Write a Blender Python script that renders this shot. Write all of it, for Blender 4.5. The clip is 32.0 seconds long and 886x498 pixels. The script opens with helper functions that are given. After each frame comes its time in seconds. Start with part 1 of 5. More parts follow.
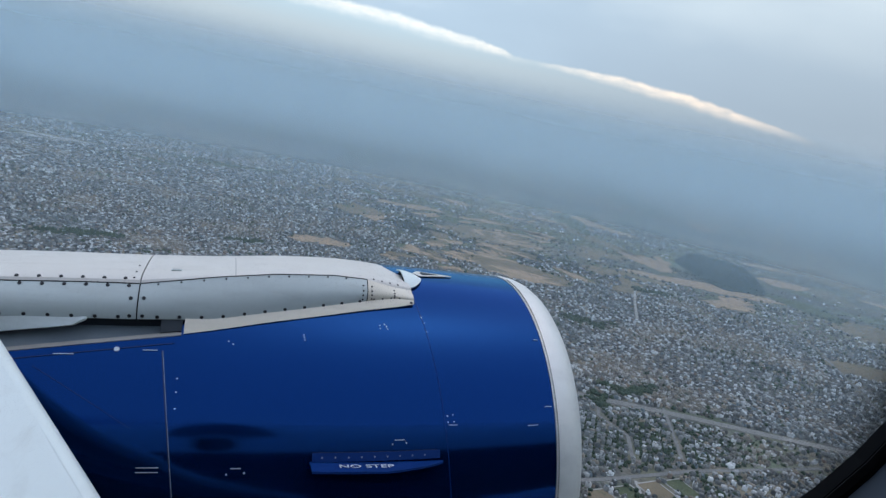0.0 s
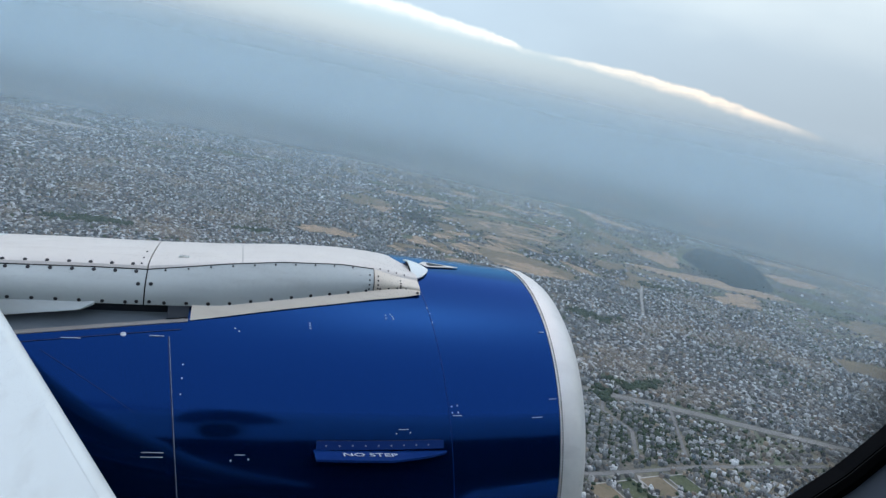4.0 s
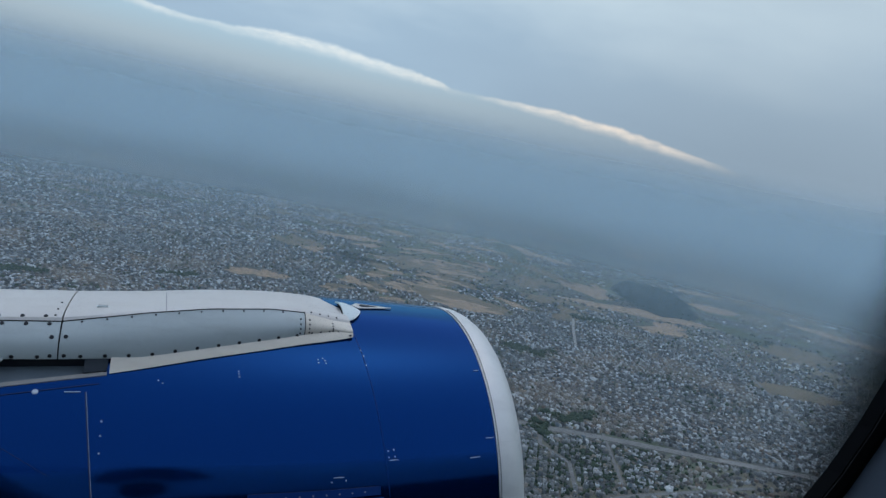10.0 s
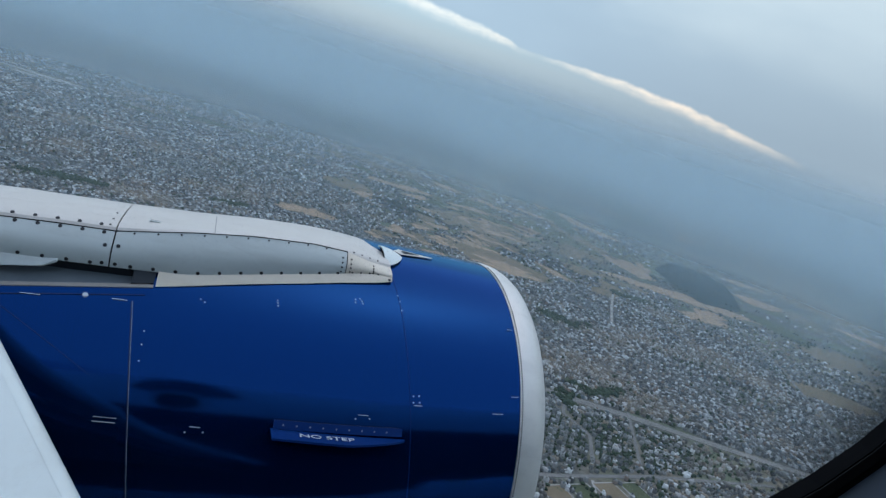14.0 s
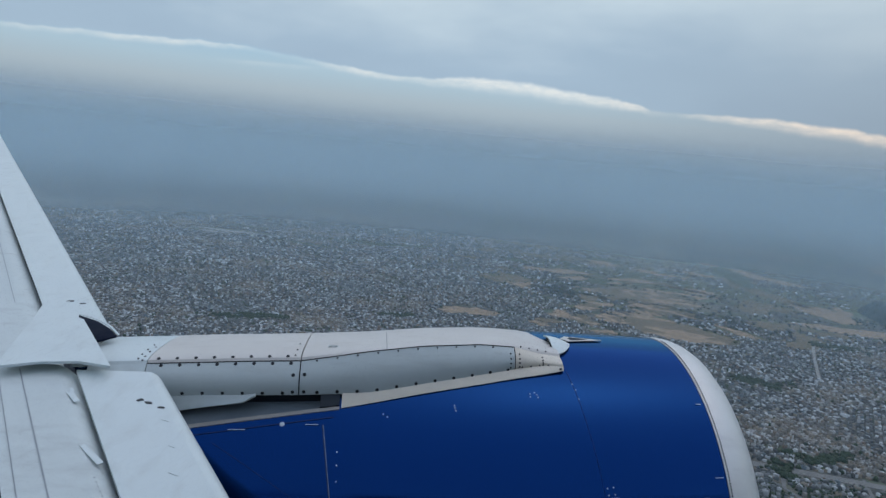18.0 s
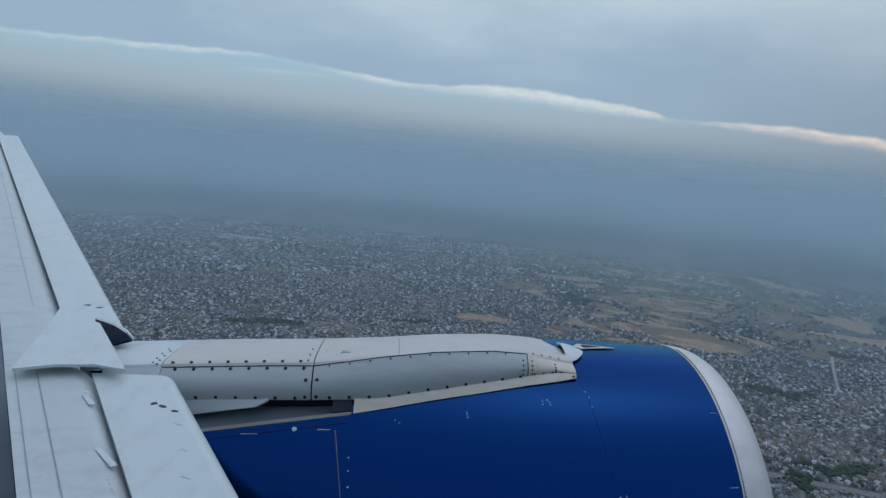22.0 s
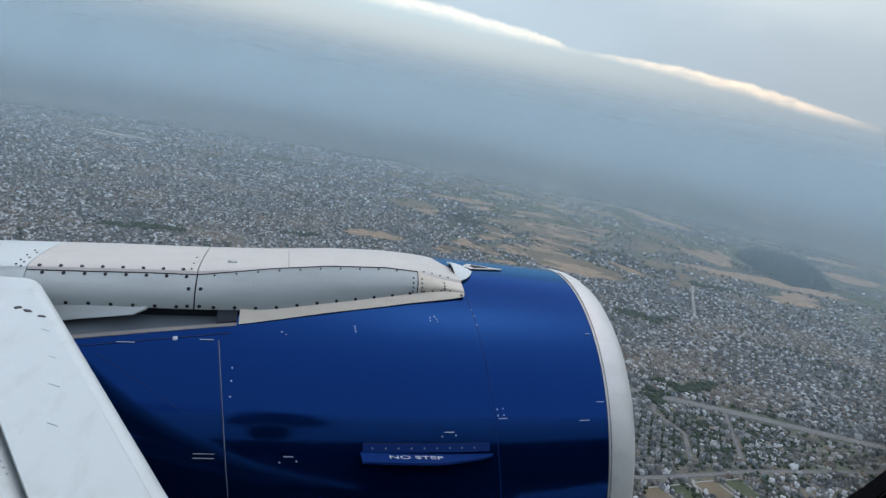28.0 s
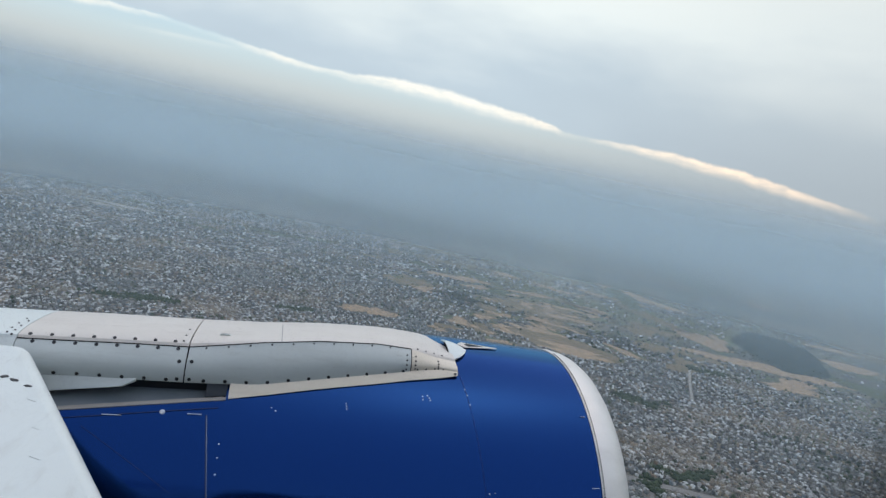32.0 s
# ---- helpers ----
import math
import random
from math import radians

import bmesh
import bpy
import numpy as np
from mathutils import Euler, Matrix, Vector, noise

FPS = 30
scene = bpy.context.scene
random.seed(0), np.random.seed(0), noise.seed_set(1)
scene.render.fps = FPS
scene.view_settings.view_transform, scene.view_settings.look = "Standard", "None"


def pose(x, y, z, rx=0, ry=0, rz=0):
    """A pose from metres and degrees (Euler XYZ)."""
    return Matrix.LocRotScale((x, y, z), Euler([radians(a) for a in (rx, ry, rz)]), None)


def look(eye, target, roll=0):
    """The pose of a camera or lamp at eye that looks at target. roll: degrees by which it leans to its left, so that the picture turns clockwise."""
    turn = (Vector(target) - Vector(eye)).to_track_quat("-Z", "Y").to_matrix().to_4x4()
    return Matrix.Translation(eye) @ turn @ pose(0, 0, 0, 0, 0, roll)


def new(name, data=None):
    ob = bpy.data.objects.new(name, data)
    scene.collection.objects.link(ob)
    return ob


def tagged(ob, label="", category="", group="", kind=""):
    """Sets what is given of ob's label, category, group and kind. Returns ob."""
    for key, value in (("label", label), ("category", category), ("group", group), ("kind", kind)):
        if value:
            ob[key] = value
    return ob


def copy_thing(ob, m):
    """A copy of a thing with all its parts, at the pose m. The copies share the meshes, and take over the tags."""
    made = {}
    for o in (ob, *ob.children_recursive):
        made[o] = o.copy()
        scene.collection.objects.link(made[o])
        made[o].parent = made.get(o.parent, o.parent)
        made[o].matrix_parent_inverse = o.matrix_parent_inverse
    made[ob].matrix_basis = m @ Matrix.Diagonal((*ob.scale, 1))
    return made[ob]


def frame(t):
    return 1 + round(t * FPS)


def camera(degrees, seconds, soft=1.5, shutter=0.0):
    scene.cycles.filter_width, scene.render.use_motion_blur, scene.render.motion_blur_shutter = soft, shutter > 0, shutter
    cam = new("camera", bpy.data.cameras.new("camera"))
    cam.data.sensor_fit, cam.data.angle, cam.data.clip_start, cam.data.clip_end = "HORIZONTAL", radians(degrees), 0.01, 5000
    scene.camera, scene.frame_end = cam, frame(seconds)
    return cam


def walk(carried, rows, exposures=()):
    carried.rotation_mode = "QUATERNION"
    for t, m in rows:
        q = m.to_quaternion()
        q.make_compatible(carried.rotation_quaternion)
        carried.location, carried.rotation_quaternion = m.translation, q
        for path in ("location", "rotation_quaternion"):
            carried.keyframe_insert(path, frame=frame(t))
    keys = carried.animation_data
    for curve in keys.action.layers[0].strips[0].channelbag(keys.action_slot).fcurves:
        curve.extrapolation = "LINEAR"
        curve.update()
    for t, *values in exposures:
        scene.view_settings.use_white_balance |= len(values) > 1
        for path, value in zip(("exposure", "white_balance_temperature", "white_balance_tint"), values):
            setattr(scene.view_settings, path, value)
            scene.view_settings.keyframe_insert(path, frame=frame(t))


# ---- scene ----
SECONDS = 32.0
cam = camera(66.23, SECONDS, soft=1.4)
HEIGHT = 400.0            # the aircraft above the ground, metres

# seconds, place and turn of the camera; places are counted from the aircraft's window seat
PATH = [
    (0, -0.0143, 0.0080, -0.0006, 78.114, -11.548, -16.383),
    (0.5, -0.0179, 0.0033, 0.0077, 76.545, -12.581, -16.613),
    (1, -0.0181, 0.0069, 0.0036, 74.987, -13.044, -17.206),
    (1.5, -0.0186, 0.0058, 0.0046, 73.180, -13.763, -17.576),
    (2, -0.0175, 0.0090, 0.0048, 71.083, -13.935, -17.766),
    (2.5, -0.0185, 0.0081, 0.0023, 72.278, -13.819, -16.744),
    (4.5, -0.0056, 0.0141, -0.0100, 79.081, -12.015, -15.792),
    (5, -0.0005, 0.0153, 0.0114, 81.148, -10.810, -21.737),
    (5.5, -0.0107, 0.0171, 0.0016, 82.499, -10.620, -24.460),
    (6, -0.0246, 0.0128, -0.0034, 84.803, -10.205, -26.060),
    (6.5, -0.0209, 0.0134, 0.0009, 84.146, -10.389, -25.897),
    (7, -0.0214, 0.0128, 0.0040, 84.083, -10.486, -25.506),
    (7.5, -0.0094, 0.0189, 0.0017, 83.255, -10.711, -23.835),
    (8, -0.0055, 0.0179, 0.0126, 82.521, -11.178, -23.135),
    (8.5, -0.0036, 0.0199, 0.0084, 82.217, -11.252, -22.393),
    (9, 0.0009, 0.0193, 0.0085, 81.912, -11.838, -20.869),
    (9.5, -0.0036, 0.0204, 0.0028, 81.956, -11.873, -21.299),
    (10, -0.0044, 0.0200, 0.0020, 81.715, -11.791, -21.551),
    (10.5, -0.0046, 0.0200, 0.0041, 81.766, -11.779, -21.835),
    (11, -0.0025, 0.0174, 0.0086, 81.867, -11.840, -21.507),
    (11.5, 0.0101, 0.0223, -0.0046, 85.416, -19.286, -20.880),
    (12, 0.0130, 0.0220, -0.0013, 82.767, -18.713, -17.690),
    (12.5, 0.0207, 0.0279, -0.0154, 80.670, -20.329, -16.675),
    (13, -0.0017, 0.0248, -0.0322, 76.283, -19.799, -17.192),
    (13.5, 0.0034, 0.0277, -0.0280, 76.288, -18.404, -16.924),
    (15.5, 0.0001, 0.0226, -0.0036, 80.451, -16.817, -15.262),
    (16, 0.0076, 0.0183, -0.0085, 80.778, -11.633, -12.740),
    (16.5, 0.0008, 0.0103, -0.0086, 80.564, -8.135, -10.732),
    (17, 0.0075, 0.0027, -0.0045, 81.121, -6.077, -8.552),
    (17.5, 0.0087, 0.0027, -0.0002, 81.358, -5.773, -6.153),
    (18, 0.0029, -0.0022, 0.0026, 82.050, -5.685, -4.826),
    (18.5, 0.0038, -0.0056, 0.0025, 81.978, -5.289, -2.770),
    (19, 0.0072, -0.0001, -0.0038, 82.443, -5.867, -1.818),
    (19.5, 0.0077, -0.0097, 0.0009, 82.806, -5.694, -1.966),
    (20, 0.0127, -0.0113, -0.0034, 82.705, -5.519, -2.445),
    (20.5, 0.0049, -0.0099, 0.0027, 81.894, -5.608, -3.406),
    (21, 0.0069, -0.0040, 0.0025, 81.768, -5.786, -3.464),
    (21.5, 0.0063, -0.0056, 0.0043, 82.260, -6.038, -3.529),
    (22, 0.0113, -0.0053, -0.0003, 82.509, -5.785, -3.584),
    (22.5, 0.0143, -0.0096, 0.0025, 81.966, -6.099, -3.782),
    (23, 0.0139, -0.0048, -0.0011, 80.089, -5.828, -4.626),
    (23.5, 0.0106, -0.0033, 0.0070, 78.571, -3.789, -5.024),
    (24, 0.0096, 0.0020, 0.0043, 77.064, -5.765, -6.079),
    (24.5, 0.0076, 0.0005, 0.0005, 76.466, -6.864, -6.835),
    (25, 0.0030, 0.0074, 0.0054, 74.767, -8.269, -9.786),
    (25.5, -0.0036, 0.0090, 0.0003, 71.568, -8.924, -11.526),
    (26, -0.0057, 0.0152, -0.0060, 72.794, -8.705, -12.106),
    (26.5, -0.0056, 0.0114, -0.0074, 75.353, -9.432, -11.727),
    (28.5, 0.0130, 0.0264, -0.0088, 76.983, -10.757, -11.940),
    (29, 0.0224, 0.0359, -0.0202, 77.358, -10.808, -11.817),
    (29.5, 0.0011, 0.0255, -0.0019, 77.682, -11.662, -12.633),
    (30, 0.0003, 0.0191, 0.0018, 78.008, -12.337, -13.658),
    (30.5, 0.0057, 0.0201, -0.0081, 78.829, -12.498, -13.715),
    (31, 0.0036, 0.0154, 0.0000, 80.990, -12.497, -13.833),
    (31.5, 0.0041, 0.0176, 0.0003, 82.220, -12.439, -12.766),
    (32, 0.0020, 0.0055, -0.0064, 83.306, -12.004, -12.086),
]
# the clip's camera brightens and tints its picture on the way
EXPOSURE = [(0.0, 0.42, 6860, 11), (2.5, 0.72, 7010, 11), (5.0, 0.38, 7210, 11), (6.0, 0.08, 6960, 11), (9.0, -0.02, 6480, 8), (11.0, 0.03, 6480, 8), (11.4, -0.02, 6480, 8), (12.0, -0.2, 6480, 8), (13.0, 0.3, 6560, 7), (16.0, 0.1, 6660, 9), (19.0, -0.1, 6710, 10), (21.0, -0.24, 6480, 9), (23.0, -0.06, 6480, 9), (24.0, 0.18, 6500, 9), (25.0, 0.24, 6620, 9), (26.0, 0.56, 6810, 10), (29.0, 0.42, 7650, 13), (SECONDS, 0.42, 7750, 13)]
walk(cam, [(t, pose(x, y, z + HEIGHT, a, b, g)) for t, x, y, z, a, b, g in PATH],
     exposures=EXPOSURE)

# ---- light ----
SUN_EL, SUN_AZ = radians(70), radians(48)
world = bpy.data.worlds.new("sky")
world.use_nodes = True
scene.world = world
wn = world.node_tree.nodes
sky = wn.new("ShaderNodeTexSky")
sky.sky_type = 'NISHITA'
sky.sun_disc = False
sky.sun_elevation, sky.sun_rotation = SUN_EL, SUN_AZ
sky.air_density, sky.dust_density, sky.ozone_density = 1.4, 1.0, 1.6
world.node_tree.links.new(sky.outputs[0], wn["Background"].inputs[0])
wn["Background"].inputs[1].default_value = 0.165
sun_data = bpy.data.lights.new("sun", 'SUN')
sun_data.energy, sun_data.angle, sun_data.color = 0.62, radians(130), (0.96, 1.0, 0.97)
sun = new("sun", sun_data)
way = Vector((math.sin(SUN_AZ) * math.cos(SUN_EL), math.cos(SUN_AZ) * math.cos(SUN_EL), math.sin(SUN_EL)))
sun.matrix_world = look(way * 1000 + Vector((0, 0, HEIGHT)), (0, 0, HEIGHT))

# the aircraft's own axes (x ahead, y outward to port, z up) in the world: climbing, slightly banked
AIR = Matrix(((0.999073, 0.003924, -0.042863, 0), (0, 0.995837, 0.091155, 0),
              (0.043043, -0.091070, 0.994914, HEIGHT), (0, 0, 0, 1)))


# ---- materials ----
class Nodes:
    """A short way to write node trees."""

    def __init__(self, name):
        self.mat = bpy.data.materials.new(name)
        self.mat.use_nodes = True
        self.t = self.mat.node_tree
        self.t.nodes.clear()
        self.out = self.add("OutputMaterial")

    def add(self, kind, **sets):
        n = self.t.nodes.new("ShaderNode" + kind)
        for k, v in sets.items():
            setattr(n, k, v)
        return n

    def put(self, socket, value):
        if isinstance(value, bpy.types.NodeSocket):
            self.t.links.new(value, socket)
        else:
            socket.default_value = value

    def coord(self, which="Object"):
        return self.add("TexCoord").outputs[which]

    def noise(self, scale, detail=4.0, rough=0.55, vec=None, which="Object"):
        n = self.add("TexNoise")
        self.put(n.inputs["Vector"], vec if vec is not None else self.coord(which))
        n.inputs["Scale"].default_value, n.inputs["Detail"].default_value = scale, detail
        n.inputs["Roughness"].default_value = rough
        return n.outputs["Fac"]

    def math(self, op, a, b=0.0, c=0.0, clamp=False):
        n = self.add("Math", operation=op, use_clamp=clamp)
        self.put(n.inputs[0], a), self.put(n.inputs[1], b), self.put(n.inputs[2], c)
        return n.outputs[0]

    def span(self, v, a, b, c=0.0, d=1.0, smooth=False):
        n = self.add("MapRange")
        if smooth:
            n.interpolation_type = 'SMOOTHSTEP'
        for s, x in zip(n.inputs[:5], (v, a, b, c, d)):
            self.put(s, x)
        return n.outputs[0]

    def ramp(self, v, stops, hard=False):
        n = self.add("ValToRGB")
        e = n.color_ramp.elements
        if hard:
            n.color_ramp.interpolation = 'CONSTANT'
        while len(e) < len(stops):
            e.new(0.5)
        for k, (p, c) in zip(e, stops):
            k.position, k.color = p, (*c, 1)
        self.put(n.inputs[0], v)
        return n.outputs[0]

    def mix(self, f, a, b, kind='MIX'):
        n = self.add("Mix", data_type='RGBA', blend_type=kind)
        a, b = [(*v, 1) if isinstance(v, tuple) and len(v) == 3 else v for v in (a, b)]
        self.put(n.inputs[0], f), self.put(n.inputs[6], a), self.put(n.inputs[7], b)
        return n.outputs[2]

    def bump(self, h, strength, dist):
        n = self.add("Bump")
        n.inputs["Strength"].default_value, n.inputs["Distance"].default_value = strength, dist
        self.put(n.inputs["Height"], h)
        return n.outputs[0]

    def done(self, color, rough=0.5, metal=0.0, normal=None, coat=0.0, spec=0.5):
        b = self.add("BsdfPrincipled")
        if isinstance(color, tuple):
            color = (*color[:3], 1)
        self.put(b.inputs["Base Color"], color), self.put(b.inputs["Roughness"], rough)
        self.put(b.inputs["Metallic"], metal), self.put(b.inputs["Coat Weight"], coat)
        b.inputs["Coat Roughness"].default_value = 0.06
        b.inputs["Specular IOR Level"].default_value = spec
        if normal is not None:
            self.put(b.inputs["Normal"], normal)
        self.t.links.new(b.outputs[0], self.out.inputs[0])
        return self.mat


def paint(name, color, dirt, rough, coat=0.0, amount=0.5, metal=0.0, streak=(0.6, 6, 6), spec=0.4):
    """Sprayed aircraft paint: slight mottling, streaks along the airflow, tiny dents."""
    m = Nodes(name)
    vec = m.add("Mapping")
    m.put(vec.inputs["Vector"], m.coord())
    vec.inputs["Scale"].default_value = streak
    s = m.span(m.noise(3.0, 6, 0.65, vec.outputs[0]), 0.5, 0.78)
    f = m.noise(45, 3, 0.6)
    c = m.mix(m.math('MULTIPLY', s, amount), color, dirt)
    c = m.mix(m.span(f, 0.35, 0.75, 0.0, 0.12), c, dirt)
    r = m.span(m.noise(7, 5, 0.6), 0.3, 0.7, rough * 0.8, rough * 1.3)
    return m.done(c, r, metal, m.bump(m.noise(2.2, 2), 0.06, 0.02), coat, spec)


BLUE = paint("blue_metallic_paint", (0.0006, 0.026, 0.128), (0.0012, 0.032, 0.136), 0.10, 0.04, 0.4, 0.82, spec=0.3)
for node in BLUE.node_tree.nodes:
    if node.type == 'BSDF_PRINCIPLED':
        node.inputs["Specular Tint"].default_value = (0.30, 0.66, 1.0, 1)
BLUE_DARK = paint("dark_blue_seam", (0.001, 0.008, 0.05), (0.002, 0.01, 0.05), 0.4)
BLUE_EDGE = paint("blue_scuffed_paint", (0.001, 0.026, 0.14), (0.006, 0.045, 0.18), 0.4, 0.0, 0.5, spec=0.15)
WHITE = paint("white_wing_paint", (0.60, 0.66, 0.65), (0.43, 0.45, 0.43), 0.38, 0.1, 0.5, streak=(4, 1.2, 6))
WING_GREY = paint("grey_wing_panel_paint", (0.55, 0.60, 0.585), (0.36, 0.375, 0.37), 0.45, 0.0, 0.6, streak=(1.4, 3, 6))
PANEL = paint("pale_grey_pylon_paint", (0.49, 0.54, 0.53), (0.33, 0.35, 0.34), 0.33, 0.15, 0.5)
CREAM_NOSE = paint("cream_nose_paint", (0.66, 0.60, 0.50), (0.47, 0.41, 0.33), 0.42, 0.05, 0.6)
CREAM = paint("cream_fairing_paint", (0.57, 0.54, 0.50), (0.42, 0.375, 0.33), 0.42, 0.05, 0.6)
# near-black for dark parts; also stands in for the shade inside recesses
RECESS = paint("dark_recess_paint", (0.028, 0.036, 0.045), (0.05, 0.055, 0.06), 0.7, 0.0, 0.6, spec=0.15)
RIM = paint("dusty_grey_metal", (0.24, 0.235, 0.225), (0.15, 0.14, 0.13), 0.5, 0.0, 0.7)
SEALANT = paint("blue_grey_sealant", (0.12, 0.15, 0.17), (0.17, 0.19, 0.21), 0.6, 0.0, 0.6)
STEEL = paint("brushed_bare_metal", (0.62, 0.62, 0.60), (0.48, 0.48, 0.47), 0.5, 0.0, 0.6, 0.65)
GASKET = paint("black_rubber", (0.006, 0.007, 0.009), (0.012, 0.013, 0.015), 0.8, 0.0, 0.5, spec=0.05)
TRIM = paint("grey_cabin_plastic", (0.19, 0.235, 0.31), (0.16, 0.20, 0.26), 0.5, 0.0, 0.4)
PANELLING = paint("dark_cabin_panel", (0.06, 0.085, 0.14), (0.05, 0.07, 0.11), 0.6, 0.0, 0.4, spec=0.15)
NAVY = paint("dark_navy_primer", (0.004, 0.008, 0.022), (0.01, 0.015, 0.03), 0.6, 0.0, 0.5, spec=0.05)
BOLT = paint("dark_bolt_head", (0.03, 0.032, 0.036), (0.08, 0.08, 0.08), 0.45, 0.0, 0.4, 0.6)
SEAM = paint("seam_filler", (0.20, 0.24, 0.31), (0.10, 0.13, 0.20), 0.5, 0.0, 0.6)
JOINT = paint("faint_skin_joint", (0.30, 0.33, 0.34), (0.22, 0.24, 0.25), 0.6, 0.0, 0.6)
MARK = paint("white_stencil_paint", (0.50, 0.54, 0.60), (0.4, 0.45, 0.55), 0.5, 0.0, 0.5)
BELLY = paint("navy_belly_paint", (0.0008, 0.006, 0.036), (0.002, 0.010, 0.045), 0.35, 0.0, 0.4, spec=0.12)
SKIN_WHITE = paint("white_fuselage_paint", (0.70, 0.71, 0.72), (0.5, 0.5, 0.5), 0.3, 0.3, 0.3)


def glass():
    """Clear acrylic; the soft dark edge of the near window frame is painted in towards its rim."""
    m = Nodes("window_pane")
    p = m.add("SeparateXYZ")
    m.put(p.inputs[0], m.coord())
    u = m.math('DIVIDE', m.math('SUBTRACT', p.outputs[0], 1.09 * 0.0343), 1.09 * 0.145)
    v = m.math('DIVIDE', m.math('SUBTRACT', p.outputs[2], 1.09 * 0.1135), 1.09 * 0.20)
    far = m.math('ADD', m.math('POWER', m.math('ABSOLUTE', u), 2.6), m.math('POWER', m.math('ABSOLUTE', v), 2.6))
    # painted edge shade: blackens the pane where the near frame blurs the view
    rim_shade = m.math('MULTIPLY', m.span(far, 0.66, 1.06, 0.0, 0.84, True), m.span(u, 0.42, 0.95, 0.0, 1.0, True))
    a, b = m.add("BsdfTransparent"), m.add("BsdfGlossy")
    m.put(a.inputs["Color"], m.mix(rim_shade, (1.0, 1.0, 1.0), (0.0, 0.0, 0.0)))
    b.inputs["Roughness"].default_value = 0.05
    x = m.add("MixShader")
    x.inputs[0].default_value = 0.006
    m.t.links.new(a.outputs[0], x.inputs[1]), m.t.links.new(b.outputs[0], x.inputs[2])
    m.t.links.new(x.outputs[0], m.out.inputs[0])
    return m.mat


def haze(name, near, far, thick):
    """A shell that stands in for distance haze, thin at the foot and even higher up; it ends above the horizon."""
    m = Nodes(name)
    z = m.add("SeparateXYZ")
    m.put(z.inputs[0], m.coord())
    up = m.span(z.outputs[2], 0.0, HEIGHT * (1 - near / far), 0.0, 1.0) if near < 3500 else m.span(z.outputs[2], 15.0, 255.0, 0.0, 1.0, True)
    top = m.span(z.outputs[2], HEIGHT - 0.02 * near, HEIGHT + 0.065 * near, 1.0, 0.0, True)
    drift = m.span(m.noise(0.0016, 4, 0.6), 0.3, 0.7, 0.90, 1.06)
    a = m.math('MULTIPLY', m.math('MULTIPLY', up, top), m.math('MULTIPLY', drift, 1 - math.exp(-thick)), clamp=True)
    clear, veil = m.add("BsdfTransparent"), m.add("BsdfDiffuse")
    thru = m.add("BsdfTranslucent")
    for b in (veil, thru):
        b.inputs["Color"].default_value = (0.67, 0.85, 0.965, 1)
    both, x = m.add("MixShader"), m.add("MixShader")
    m.t.links.new(veil.outputs[0], both.inputs[1]), m.t.links.new(thru.outputs[0], both.inputs[2])
    m.put(x.inputs[0], a)
    m.t.links.new(clear.outputs[0], x.inputs[1]), m.t.links.new(both.outputs[0], x.inputs[2])
    m.t.links.new(x.outputs[0], m.out.inputs[0])
    return m.mat


